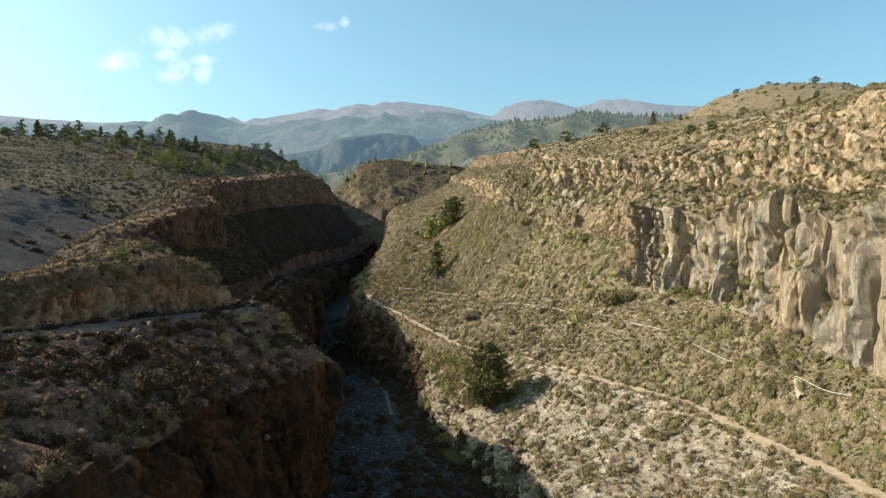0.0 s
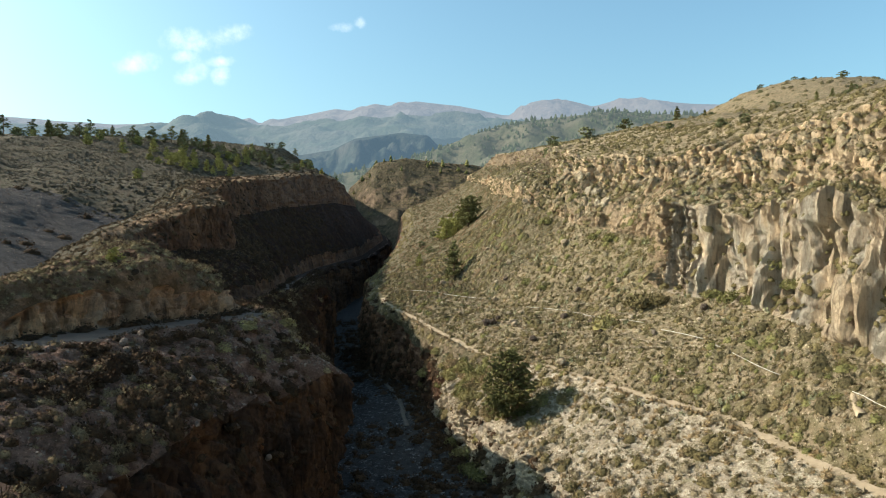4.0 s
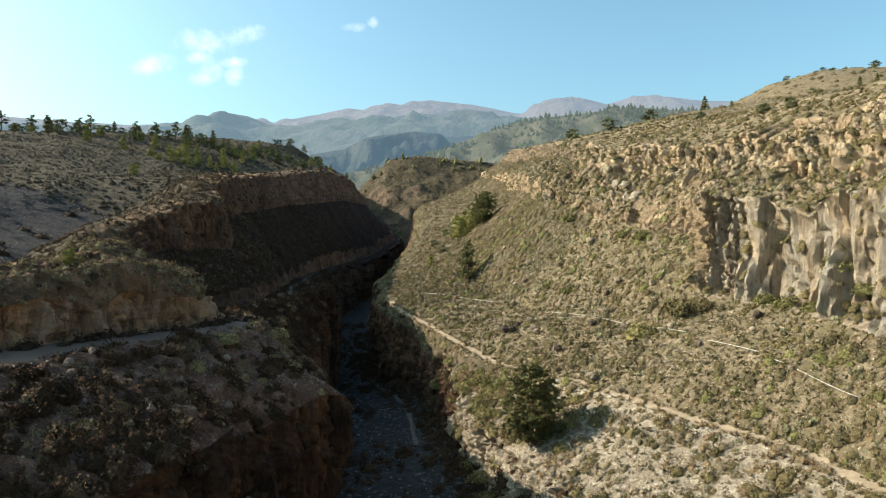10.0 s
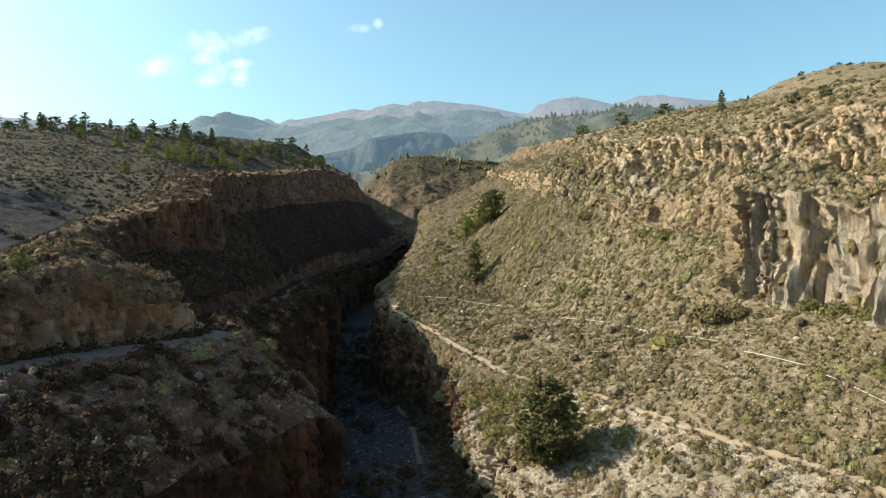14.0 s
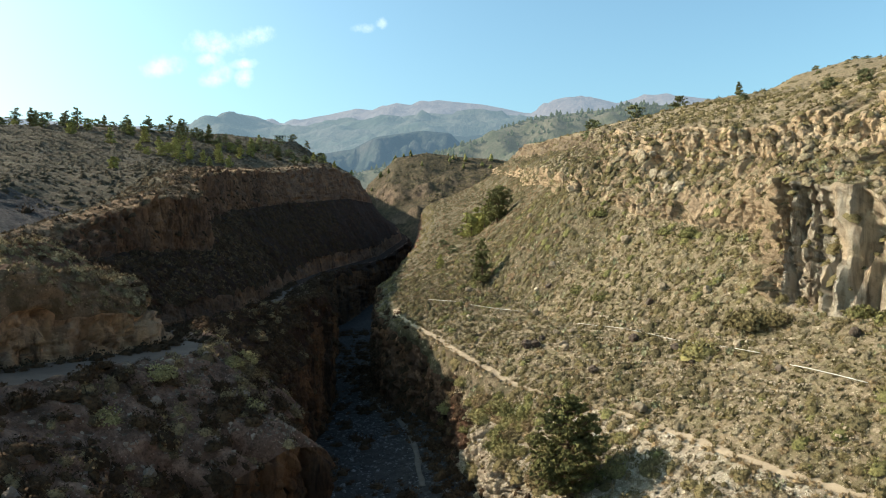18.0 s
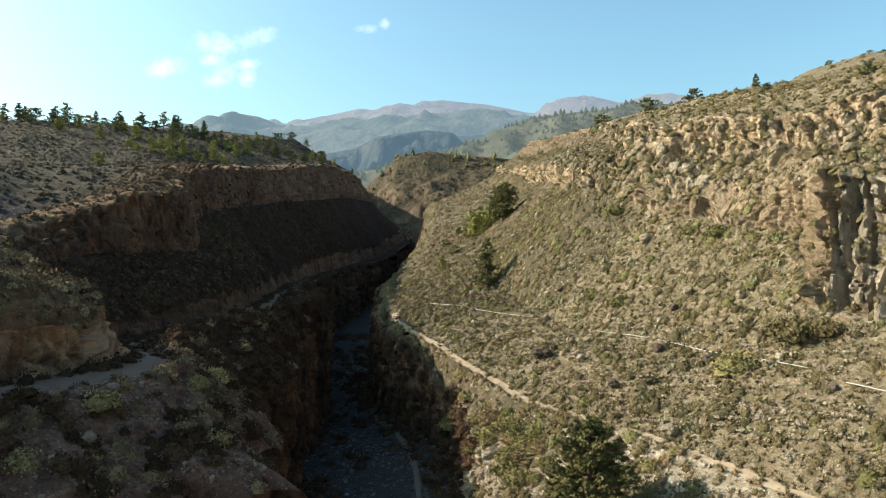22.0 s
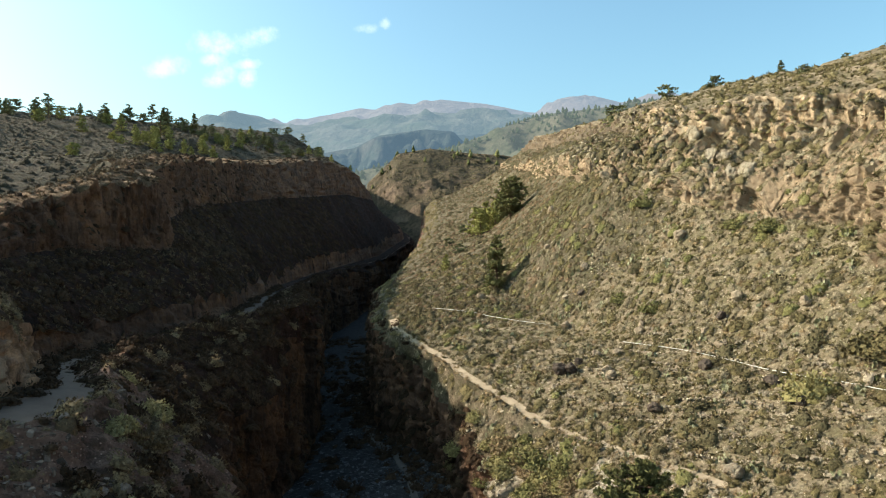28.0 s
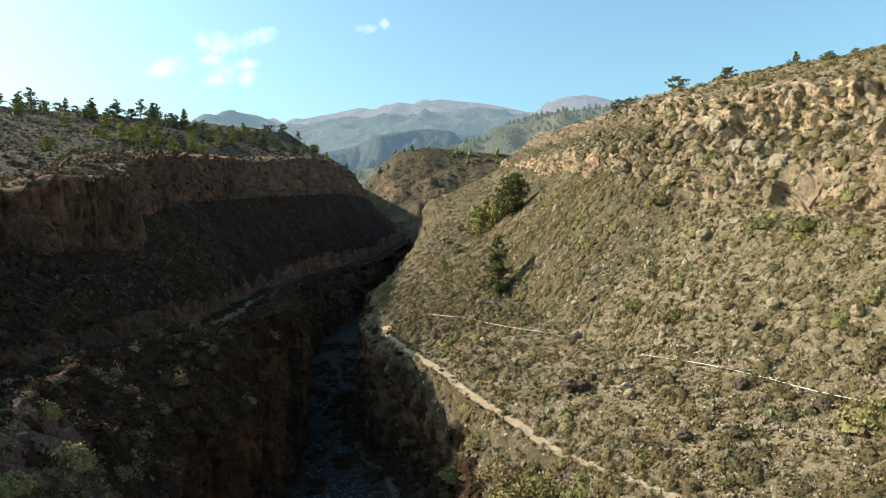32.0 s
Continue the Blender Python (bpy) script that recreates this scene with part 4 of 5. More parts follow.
def cactus_shape(seed):
    """A clump of flat oval pads standing on one another."""
    g = np.random.default_rng(seed)
    v, q, off = [], [], 0
    for _ in range(13):
        base_ = g.normal(0, 0.42, 3) * (1, 1, 0)
        h = g.uniform(0.1, 1.0)
        yaw, lean = g.uniform(0, 6.28), g.normal(0, 0.4)
        ux, uz = Vector((math.cos(yaw), math.sin(yaw), 0)), Vector((math.sin(lean) * -math.sin(yaw), math.sin(lean) * math.cos(yaw), math.cos(lean)))
        w, t = g.uniform(0.16, 0.26), g.uniform(0.22, 0.34)
        c = Vector(base_) + Vector((0, 0, h))
        ring = [c + ux * (w * math.cos(a)) + uz * (t * math.sin(a)) for a in np.linspace(0, 2 * math.pi, 8, endpoint=False)]
        v += [tuple(p) for p in ring]
        q += [(off, off + 1, off + 2, off + 3), (off, off + 3, off + 4, off + 7), (off + 4, off + 5, off + 6, off + 7)]
        off += 8
    return np.array(v), np.array(q)


CACTI = [cactus_shape(400 + i) for i in range(5)]


def sizes(n, lo, hi, power=2.2):
    return lo + (hi - lo) * rng.random(n) ** power


EAST = ["hillside_low_east", "hillside_high_east"]


def plant(name, shapes, zones, density, a0, a1, lo, hi, mat, label, category, patch=0.0, seed=1, steep=0.45, sink=0.05, power=2.2, squash=(0.8, 1.2)):
    p, n = scatter(zones, density, a0, a1, steep, patch, seed)
    return strew(name, shapes, p, n, sizes(len(p), lo, hi, power), mat, label, category, sink, squash=squash)


# sunny side
plant("olive_shrubs", SHRUBS, EAST, 0.40, 40, 150, 0.22, 0.85, M_OLIVE, "low olive-brown shrubs on the sunny hillside", "shrubs", 0.35, 1, power=1.8)
plant("grey_shrubs", SHRUBS, EAST, 0.28, 40, 150, 0.2, 0.75, M_GREY, "pale grey-green shrubs on the sunny hillside", "shrubs", 0.3, 2, power=1.8)
plant("dry_tufts", TUFTS, EAST, 0.34, 40, 150, 0.2, 0.6, M_DRY, "dry brown tufts among stones", "shrubs", 0.3, 3)
plant("green_shrubs", SHRUBS, EAST, 0.08, 40, 150, 0.35, 1.1, M_GREEN, "green shrubs on the sunny hillside", "shrubs", 1.2, 4)
plant("dark_bushes", SHRUBS, EAST, 0.03, 55, 150, 0.6, 1.35, M_FAROLIVE, "dark olive bushes in clumps on the hillside", "shrubs", 1.4, 41, power=1.3)
plant("prickly_pears", CACTI, EAST + ["ledge_slope_east"], 0.035, 40, 140, 0.35, 0.75, M_CACTUS, "pale clumps of prickly pear on the hillside", "cacti", 1.2, 5, power=1.2)
plant("far_hillside_shrubs", LIGHT, EAST + ["ledge_slope_east", "cliff_east"], 0.42, 116, 300, 0.3, 0.95, M_FAROLIVE, "low scrub covering the far hillside", "shrubs", 0.3, 6)
plant("far_hillside_tufts", LIGHT, EAST + ["ledge_slope_east", "cliff_east"], 0.34, 116, 300, 0.25, 0.7, M_SCRUB, "dry scrub covering the far hillside", "shrubs", 0.3, 61)
plant("dark_tufts", SPRIGS, EAST, 2.2, 40, 140, 0.16, 0.45, M_OLIVE, "small dark dry plants among the stones", "shrubs", 0.3, 62, sink=0.0)
plant("pale_tufts", SPRIGS, EAST, 1.8, 40, 140, 0.16, 0.42, M_GREY, "small pale dry plants among the stones", "shrubs", 0.3, 63, sink=0.0)
plant("brow_east_scrub", LIGHT, ["scrub_bank_east", "footpath"], 0.3, 124, 300, 0.4, 1.1, M_OLIVE, "scrub along the brow of the gorge", "shrubs", 0.2, 64, steep=0.25)
plant("bank_dark_tufts", SPRIGS, ["scrub_bank_east"], 1.4, 28, 117, 0.18, 0.5, M_GREY, "small dark dry plants on the bank", "shrubs", 0.3, 65, sink=0.0)
plant("ledge_dark_tufts", SPRIGS, ["ledge_slope_east", "crags_east", "rim_plain_east"], 1.2, 40, 160, 0.2, 0.55, M_OLIVE, "small dark plants on the rocks", "shrubs", 0.3, 66, sink=0.0, steep=0.3)
plant("spur_scrub", SHRUBS, ["bushy_slope_west", "crest_west", "crag_west"], 1.1, 40, 82, 0.22, 0.65, M_DOME, "pale scrub over the rounded spur", "shrubs", 0.3, 67, steep=0.3)
plant("hillside_stones", CHIPS, EAST, 2.8, 40, 130, 0.08, 0.42, M_STONE, "loose ochre stones on the hillside", "stones", 0.4, 7, sink=0.1, power=3)
plant("wall_foot_shrubs", SHRUBS, ["bank_east"], 0.2, 28, 94, 0.4, 1.2, M_OLIVE, "olive shrubs on the eroded bank", "shrubs", 0.6, 81, steep=0.35)
plant("bank_shrubs", SHRUBS, ["scrub_bank_east"], 0.2, 28, 117, 0.4, 1.3, M_OLIVE, "olive shrubs on the pale bank", "shrubs", 0.6, 8, steep=0.35)
plant("bank_grey_shrubs", SHRUBS, ["scrub_bank_east"], 0.36, 28, 117, 0.3, 0.9, M_GREY, "grey shrubs on the pale bank", "shrubs", 0.5, 9)
plant("brow_bushes", SHRUBS, ["scrub_bank_east"], 0.24, 80, 118, 0.4, 1.2, M_OLIVE, "olive bushes on the brow of the gorge", "shrubs", 0.5, 93, steep=0.2, power=1.5)
# Shrubs on the shaded wall use the darkened colour.
plant("wall_bushes_east", SHRUBS, ["bank_east"], 0.5, 96, 150, 0.35, 1.2, M_SHADE_SHRUB, "dark bushes on the wall of the gorge", "shrubs", 0.3, 95, steep=0.15, power=1.5)
plant("brow_green_bushes", SHRUBS, ["scrub_bank_east"], 0.09, 76, 112, 0.5, 1.4, M_GREEN, "yellow-green bushes on the brow of the gorge", "shrubs", 0.6, 94, power=1.5)
plant("bank_tufts", TUFTS, ["scrub_bank_east"], 0.30, 28, 117, 0.3, 0.8, M_DRY, "dry tufts on the pale bank", "shrubs", 0.4, 91)
plant("eroded_bank_stones", CHIPS, ["bank_east"], 3.0, 28, 96, 0.1, 0.6, M_STONE, "pale stones on the eroded bank", "stones", 0.5, 101, sink=0.1, power=2.6, steep=0.3)
plant("bank_stones", CHIPS, ["scrub_bank_east"], 4.0, 28, 117, 0.1, 0.6, M_STONE, "pale stones strewn over the bank", "stones", 0.5, 10, sink=0.1, power=2.6, steep=0.3)
plant("bank_cacti", CACTI, ["scrub_bank_east"], 0.04, 28, 117, 0.35, 0.75, M_CACTUS, "prickly pears on the pale bank", "cacti", 1.0, 11, power=1.2)
plant("ledge_shrubs", LIGHT, ["ledge_slope_east", "crags_east", "cliff_east"], 0.26, 40, 230, 0.3, 0.95, M_OLIVE, "shrubs growing on rock ledges", "shrubs", 0.7, 12, steep=0.30)
plant("ledge_olive_shrubs", SHRUBS, ["ledge_slope_east", "cliff_east", "crags_east"], 0.35, 60, 150, 0.25, 0.9, M_OLIVE, "olive shrubs between the crags", "shrubs", 0.4, 122, steep=0.4, power=1.8)
plant("ledge_grey_shrubs", LIGHT, ["ledge_slope_east", "crags_east"], 0.36, 40, 200, 0.3, 0.9, M_GREY, "grey shrubs growing on rock ledges", "shrubs", 0.5, 121, steep=0.35)
plant("ledge_green_shrubs", SHRUBS, ["ledge_slope_east", "crags_east"], 0.035, 40, 200, 0.4, 1.1, M_GREEN, "green shrubs growing on rock ledges", "shrubs", 0.9, 13, steep=0.30)
plant("ledge_stones", CHIPS, ["ledge_slope_east", "crags_east"], 0.8, 40, 160, 0.15, 0.8, M_STONE, "fallen blocks on the rock ledges", "stones", 0.5, 14, sink=0.1, power=2.5, steep=0.3)
plant("brow_scrub", LIGHT, ["rim_plain_east"], 0.2, 40, 260, 0.35, 1.1, M_OLIVE, "dry scrub on the brow", "shrubs", 0.5, 15)
plant("far_hill_scrub", LIGHT, ["far_plain_east"], 0.035, 150, 330, 0.6, 1.6, M_FAROLIVE, "dark scrub dotted over the rounded hill", "shrubs", 0.5, 161)
plant("hill_scrub", LIGHT, ["hill_east"], 0.07, 50, 300, 0.5, 1.3, M_OLIVE, "low scrub on the bare hill", "shrubs", 0.5, 16)
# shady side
plant("verge_shrubs", SHRUBS, ["verge_slope_west", "berm_west"], 0.42, 24, 200, 0.3, 1.25, M_SHADE_SHRUB, "dark shrubs below the road", "shrubs", 0.8, 17)
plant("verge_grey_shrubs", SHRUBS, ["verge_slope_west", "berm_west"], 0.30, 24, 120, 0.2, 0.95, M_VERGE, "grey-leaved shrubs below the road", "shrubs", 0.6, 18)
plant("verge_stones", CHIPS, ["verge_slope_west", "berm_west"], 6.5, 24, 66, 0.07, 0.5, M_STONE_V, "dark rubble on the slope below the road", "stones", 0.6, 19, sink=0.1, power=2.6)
plant("near_thicket_west", SHRUBS, ["bushy_slope_west", "verge_slope_west", "berm_west"], 0.55, 78, 128, 0.3, 1.0, M_SHADE_SHRUB, "dense dark thicket beside the road", "shrubs", 0.3, 202)
plant("thicket_west", LIGHT, ["bushy_slope_west", "verge_slope_west"], 0.6, 126, 230, 0.35, 1.1, M_SHADE_SHRUB, "dense dark thicket on the shady slope", "shrubs", 0.3, 201)
plant("slope_shrubs_west", LIGHT, ["bushy_slope_west", "crest_west"], 0.3, 40, 260, 0.3, 0.9, M_SHADE_SHRUB, "low bushes on the shady slope", "shrubs", 0.5, 20)
plant("crest_tufts_west", SPRIGS, ["bushy_slope_west", "crest_west", "dell_west"], 1.3, 40, 150, 0.2, 0.6, M_SCRUB, "grey tufts on the stony crest", "shrubs", 0.5, 21)
plant("dell_bushes", LIGHT, ["dell_west", "dell_side_west"], 0.35, 112, 300, 0.35, 0.95, M_DELL, "bushes filling the dry dell", "shrubs", 0.5, 22)
plant("plain_scrub_west", LIGHT, ["scrub_shelf_west"], 0.34, 60, 330, 0.25, 0.75, M_PLAIN, "scrub scattered over the brown plain", "shrubs", 0.6, 23)
plant("plain_tufts_west", SPRIGS, ["scrub_shelf_west", "dell_side_west"], 0.4, 114, 330, 0.15, 0.4, M_PLAIN, "dry tufts over the brown plain", "shrubs", 0.4, 24)
plant("far_scrub_west", LIGHT, ["scrub_plain_west"], 0.05, 110, 400, 0.4, 1.1, M_PLAIN, "far scrub on the brown plain", "shrubs", 0.5, 25)
plant("scree_bushes", SHRUBS, ["dell_side_west"], 0.008, 60, 114, 0.7, 1.6, M_SHADE_SHRUB, "single dark bushes on the scree", "shrubs", 0.3, 26)
plant("scree_stones", CHIPS, ["dell_side_west"], 1.6, 60, 114, 0.2, 0.6, M_STONE_D, "dark stones on the scree", "stones", 0.3, 261, sink=0.15, power=3)
plant("verge_dark_stones", CHIPS, ["verge_slope_west", "berm_west"], 5.0, 62, 86, 0.07, 0.5, M_STONE_D, "brown rubble on the slope below the bend of the road", "stones", 0.6, 33, sink=0.1, power=2.6)
plant("verge_thicket", SHRUBS, ["verge_slope_west"], 0.4, 86, 150, 0.25, 0.7, M_SHADE_SHRUB, "dense dark scrub below the road", "shrubs", 0.4, 31)
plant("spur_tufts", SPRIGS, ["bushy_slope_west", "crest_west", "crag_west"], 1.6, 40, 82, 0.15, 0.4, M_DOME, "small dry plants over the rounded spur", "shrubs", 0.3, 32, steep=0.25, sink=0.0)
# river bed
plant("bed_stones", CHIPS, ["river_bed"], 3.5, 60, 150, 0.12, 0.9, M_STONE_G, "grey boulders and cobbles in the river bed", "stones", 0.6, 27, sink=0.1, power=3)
plant("bed_shrubs", SHRUBS, ["river_bed", "bank_east"], 0.2, 60, 190, 0.4, 1.5, M_SHADE_SHRUB, "bushes in the dry river bed", "shrubs", 1.2, 28, steep=0.3)
plant("gorge_ledge_shrubs", LIGHT, ["gorge_wall_west", "crag_west"], 0.3, 40, 200, 0.25, 0.7, M_SHADE_SHRUB, "bushes clinging to the gorge wall", "shrubs", 0.4, 29, steep=0.12)


def row_along(line, a0, a1, step, off, jitter):
    """Places along a break line of the plan."""
    k = np.array(LINES[line], float)
    a = np.arange(a0, a1, step) + rng.normal(0, step * 0.4, len(np.arange(a0, a1, step)))
    x, z = np.interp(a, k[:, 0], k[:, 1]) + off + rng.normal(0, jitter, len(a)), np.interp(a, k[:, 0], k[:, 2])
    return np.stack([x * UNIT, a * UNIT, EYE + (z - 40) * UNIT], -1)


# Row of bushes added to make the dark shade band under the cut.
pts = row_along("road_in", 40, 160, 0.55, 0.5, 0.3)
strew("cut_foot_bushes", SHRUBS, pts, np.tile([0.0, 0.0, 1.0], (len(pts), 1)), sizes(len(pts), 0.35, 1.1, 1.5), M_SHADE_SHRUB, "dark bushes added for the shade under the road cut", "shrubs", 0.1)
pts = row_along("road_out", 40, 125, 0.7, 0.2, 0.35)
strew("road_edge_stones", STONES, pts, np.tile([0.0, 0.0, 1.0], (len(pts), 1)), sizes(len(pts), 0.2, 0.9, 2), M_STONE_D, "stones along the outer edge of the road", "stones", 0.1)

for off, step, lo, hi, mat in ((-0.5, 0.35, 0.35, 1.0, M_SHADE_SHRUB), (-1.7, 0.4, 0.35, 1.1, M_SHADE_SHRUB), (-3.2, 0.8, 0.3, 0.9, M_VERGE)):
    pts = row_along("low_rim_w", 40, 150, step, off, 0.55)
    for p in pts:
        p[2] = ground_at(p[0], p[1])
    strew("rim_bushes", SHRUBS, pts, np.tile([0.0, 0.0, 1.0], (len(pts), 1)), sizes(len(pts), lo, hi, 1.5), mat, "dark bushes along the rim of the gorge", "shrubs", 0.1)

for off, step, mat in ((-0.8, 0.5, M_SHADE_SHRUB), (-2.4, 0.9, M_SHADE_SHRUB), (0.4, 1.2, M_SHADE_SHRUB)):
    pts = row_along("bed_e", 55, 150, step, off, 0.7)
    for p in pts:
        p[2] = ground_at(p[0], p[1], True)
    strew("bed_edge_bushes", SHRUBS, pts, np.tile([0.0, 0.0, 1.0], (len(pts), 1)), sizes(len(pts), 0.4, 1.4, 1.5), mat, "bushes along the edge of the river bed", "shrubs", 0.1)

for line, off in (("path_w", -0.1), ("path_e", 0.12)):
    pts = row_along(line, 40, 118, 0.4, off, 0.22)
    strew("path_edge_tufts", TUFTS, pts, np.tile([0.0, 0.0, 1.0], (len(pts), 1)), sizes(len(pts), 0.2, 0.7, 1.8), M_DRY if off < 0 else M_OLIVE, "dry tufts along the footpath", "shrubs", 0.1)

# rows of tumbled stones where old terraces cross the hillside
low_cols = np.where(np.isin(col_zone, [names.index(n) for n in EAST]))[0]
tier = []
for z0, a0, a1 in ((24.6, 70, 92), (25.8, 70, 100), (27.0, 74, 104), (28.2, 76, 106), (29.6, 78, 104), (31.0, 80, 104)):
    for r in np.where((along > a0) & (along < a1))[0]:
        c = low_cols[int(np.argmin(np.abs(P[r, low_cols, 2] - z0 - 0.5 * math.sin(along[r] * 0.5 + z0))))]
        if rng.random() < 0.85:
            for _ in range(8):
                tier.append(P[r, c] + np.array([rng.normal(0, 0.45), rng.normal(0, 0.3), 0.03]))
tier = np.array(tier)
strew("terrace_stones", CHIPS, tier, np.tile([0.0, 0.0, 1.0], (len(tier), 1)), sizes(len(tier), 0.08, 0.42, 2), M_STONE, "tumbled pale stones of old terrace walls", "stones", 0.05)


# ---- pines ----
M_BARK = material("pine_bark", plain((0.10, 0.065, 0.04), (0.20, 0.13, 0.08), 3.0, 0.6, 0.04))
M_NEEDLE_D = material("dark_needles", leaf((0.118, 0.115, 0.042), (0.23, 0.212, 0.083), (0.155, 0.150, 0.058), 0.25))
M_NEEDLE_G = material("grey_needles", leaf((0.115, 0.12, 0.055), (0.22, 0.225, 0.11), (0.15, 0.155, 0.075), 0.3))
M_NEEDLE_Y = material("fresh_needles", leaf((0.24, 0.23, 0.068), (0.42, 0.39, 0.125), (0.30, 0.285, 0.09), 0.3))


def tube(bm, pts, radii, sides=7):
    rings = []
    for i, p in enumerate(pts):
        d = (pts[min(i + 1, len(pts) - 1)] - pts[max(i - 1, 0)]).normalized()
        a = d.orthogonal().normalized()
        b = d.cross(a)
        rings.append([bm.verts.new(p + (a * math.cos(t) + b * math.sin(t)) * radii[i]) for t in (2 * math.pi * k / sides for k in range(sides))])
    for r0, r1 in zip(rings, rings[1:]):
        for k in range(sides):
            bm.faces.new((r0[k], r0[(k + 1) % sides], r1[(k + 1) % sides], r1[k]))
    bm.faces.new(rings[0][::-1])
    bm.faces.new(rings[-1])


def part(name, bm, mat, parent, label=""):
    me = bpy.data.meshes.new(name)
    bm.to_mesh(me)
    bm.free()
    me.materials.append(mat)
    ob = new(name, me)
    ob.parent = parent
    if label:
        tagged(ob, label)
    return ob


def pine(h, spread, needles, seed, label, levels=10, per=5, clump=9, leafsize=0.22, start=0.18, top=0.12, droop=0.0, gaps=0.15, bushy=0.0):
    """A pine: bent trunk, limbs in whorls, needle clumps along the outer limbs."""
    global rng
    keep, rng = rng, np.random.default_rng(seed)
    g = rng
    root = new("pine_tree")
    bm = bmesh.new()
    bend = Vector((g.normal(0, 0.03), g.normal(0, 0.03), 0)) * h
    spine = [Vector((0, 0, -0.4)) + bend * (s * s) + Vector((0, 0, (h * 0.97 + 0.4) * s)) for s in np.linspace(0, 1, 7)]
    tube(bm, spine, [h * 0.024 * (1 - 0.9 * s) + 0.015 for s in np.linspace(0, 1, 7)])
    part("trunk", bm, M_BARK, root, "rough grey-brown trunk")
    bm = bmesh.new()
    centres, outs = [], []
    for lv in range(levels):
        s = start + (1 - start) * (lv + g.uniform(-0.3, 0.3)) / levels
        s = min(max(s, start), 0.98)
        shape = max(top, math.sin(math.pi * min(1, (s - start) / (1 - start) * 0.72 + 0.26)) if bushy else (1 - (s - start) / (1 - start)) ** 0.75)
        for k in range(per):
            if g.random() < gaps:
                continue
            a = g.uniform(0, 6.28)
            ln = spread * shape * g.uniform(0.65, 1.15)
            p0 = bend * (s * s) + Vector((0, 0, h * s))
            rise = g.uniform(0.05, 0.4) - droop
            p1 = p0 + Vector((math.cos(a) * ln, math.sin(a) * ln, ln * rise))
            pm = p0.lerp(p1, 0.5) + Vector((0, 0, -0.05 * ln))
            tube(bm, [p0, pm, p1], [h * 0.006, h * 0.0045, h * 0.002], 4)
            for f in np.linspace(0.35, 1.0, max(2, int(2 + ln * 1.4))):
                c = np.array(p0.lerp(p1, f)) + g.normal(0, 0.12 * ln * 0.5 + 0.06, 3)
                for _ in range(clump):
                    d = g.normal(0, 1, 3)
                    d[2] = abs(d[2]) * 0.8
                    d /= np.linalg.norm(d)
                    centres.append(c + d * leafsize * g.uniform(0.4, 1.9) * (1, 1, 0.8))
                    outs.append(d)
    tagged(part("branchwork", bm, M_BARK, root), "thin brown limbs", kind="stuff")
    cv, cq = cards(np.array(centres), np.array(outs), leafsize, 0.7, 0.55)
    crown = quads_object("crown", cv, cq, needles, False)
    crown.parent = root
    tagged(crown, "dense clumps of long needles", kind="stuff")
    rng = keep
    return tagged(root, label, "pine tree", "pines of the ravine")


used = set()


def set_pine(kind, x, y, turn=0, size=1.0, up=0.0):
    """Stands a pine of that kind at a place of the plan; the first one is the model itself."""
    ob = PINES[kind]
    m = pose(x, y, ground_at(x, y, True) + up, 0, 0, turn)
    if kind in used:
        ob = copy_thing(ob, m)
    used.add(kind)
    ob.matrix_basis = m
    ob.scale = (size, size, size)
    return ob


PINES = dict(
    big=pine(9.4, 3.6, M_NEEDLE_B, 11, "large dark bushy pine beside the footpath", 18, 11, 30, 0.15, 0.05, 0.25, -0.05, 0.04, 1.0),
    slim=pine(7.4, 2.0, M_NEEDLE_D, 12, "lone dark pine on the open hillside", 15, 8, 12, 0.17, 0.06, 0.10, 0.05, 0.06),
    broad=pine(9.8, 3.7, M_NEEDLE_D, 13, "broad dark pine with a leaning crown", 14, 9, 15, 0.22, 0.08, 0.2, 0.0, 0.1, 1.0),
    fresh=pine(6.2, 2.0, M_NEEDLE_Y, 14, "young yellow-green pine with a narrow crown", 10, 6, 8, 0.22, 0.08, 0.1, 0.0, 0.1),
    fresh_bush=pine(4.2, 2.0, M_NEEDLE_Y, 15, "small bushy yellow-green pine on open ground", 8, 6, 9, 0.24, 0.05, 0.2, 0.0, 0.1, 1.0),
    flat=pine(6.4, 3.4, M_NEEDLE_G, 16, "old dark pine with a flat open crown", 7, 6, 8, 0.25, 0.38, 0.3, -0.05, 0.35, 1.0),
    old=pine(7.5, 2.8, M_NEEDLE_G, 17, "tall old pine with gaps in its crown", 8, 5, 8, 0.25, 0.3, 0.25, 0.05, 0.35),
    low=pine(4.4, 2.8, M_NEEDLE_G, 18, "low round dark pine on dry ground", 7, 6, 8, 0.26, 0.12, 0.3, 0.0, 0.25, 1.0),
)
set_pine("big", 6.4, 100.4)
set_pine("slim", -1.3, 164, 0, 1.15)
set_pine("flat", -150, 268, 0, 0.9)
set_pine("broad", 2.6, 212)
for x, y, s in ((-0.6, 222, 1.15), (-2.4, 226, 1.25), (-4.0, 224, 1.1), (0.8, 226, 1.3), (-5.4, 229, 1.2)):
    set_pine("fresh", x, y, x * 40, s)
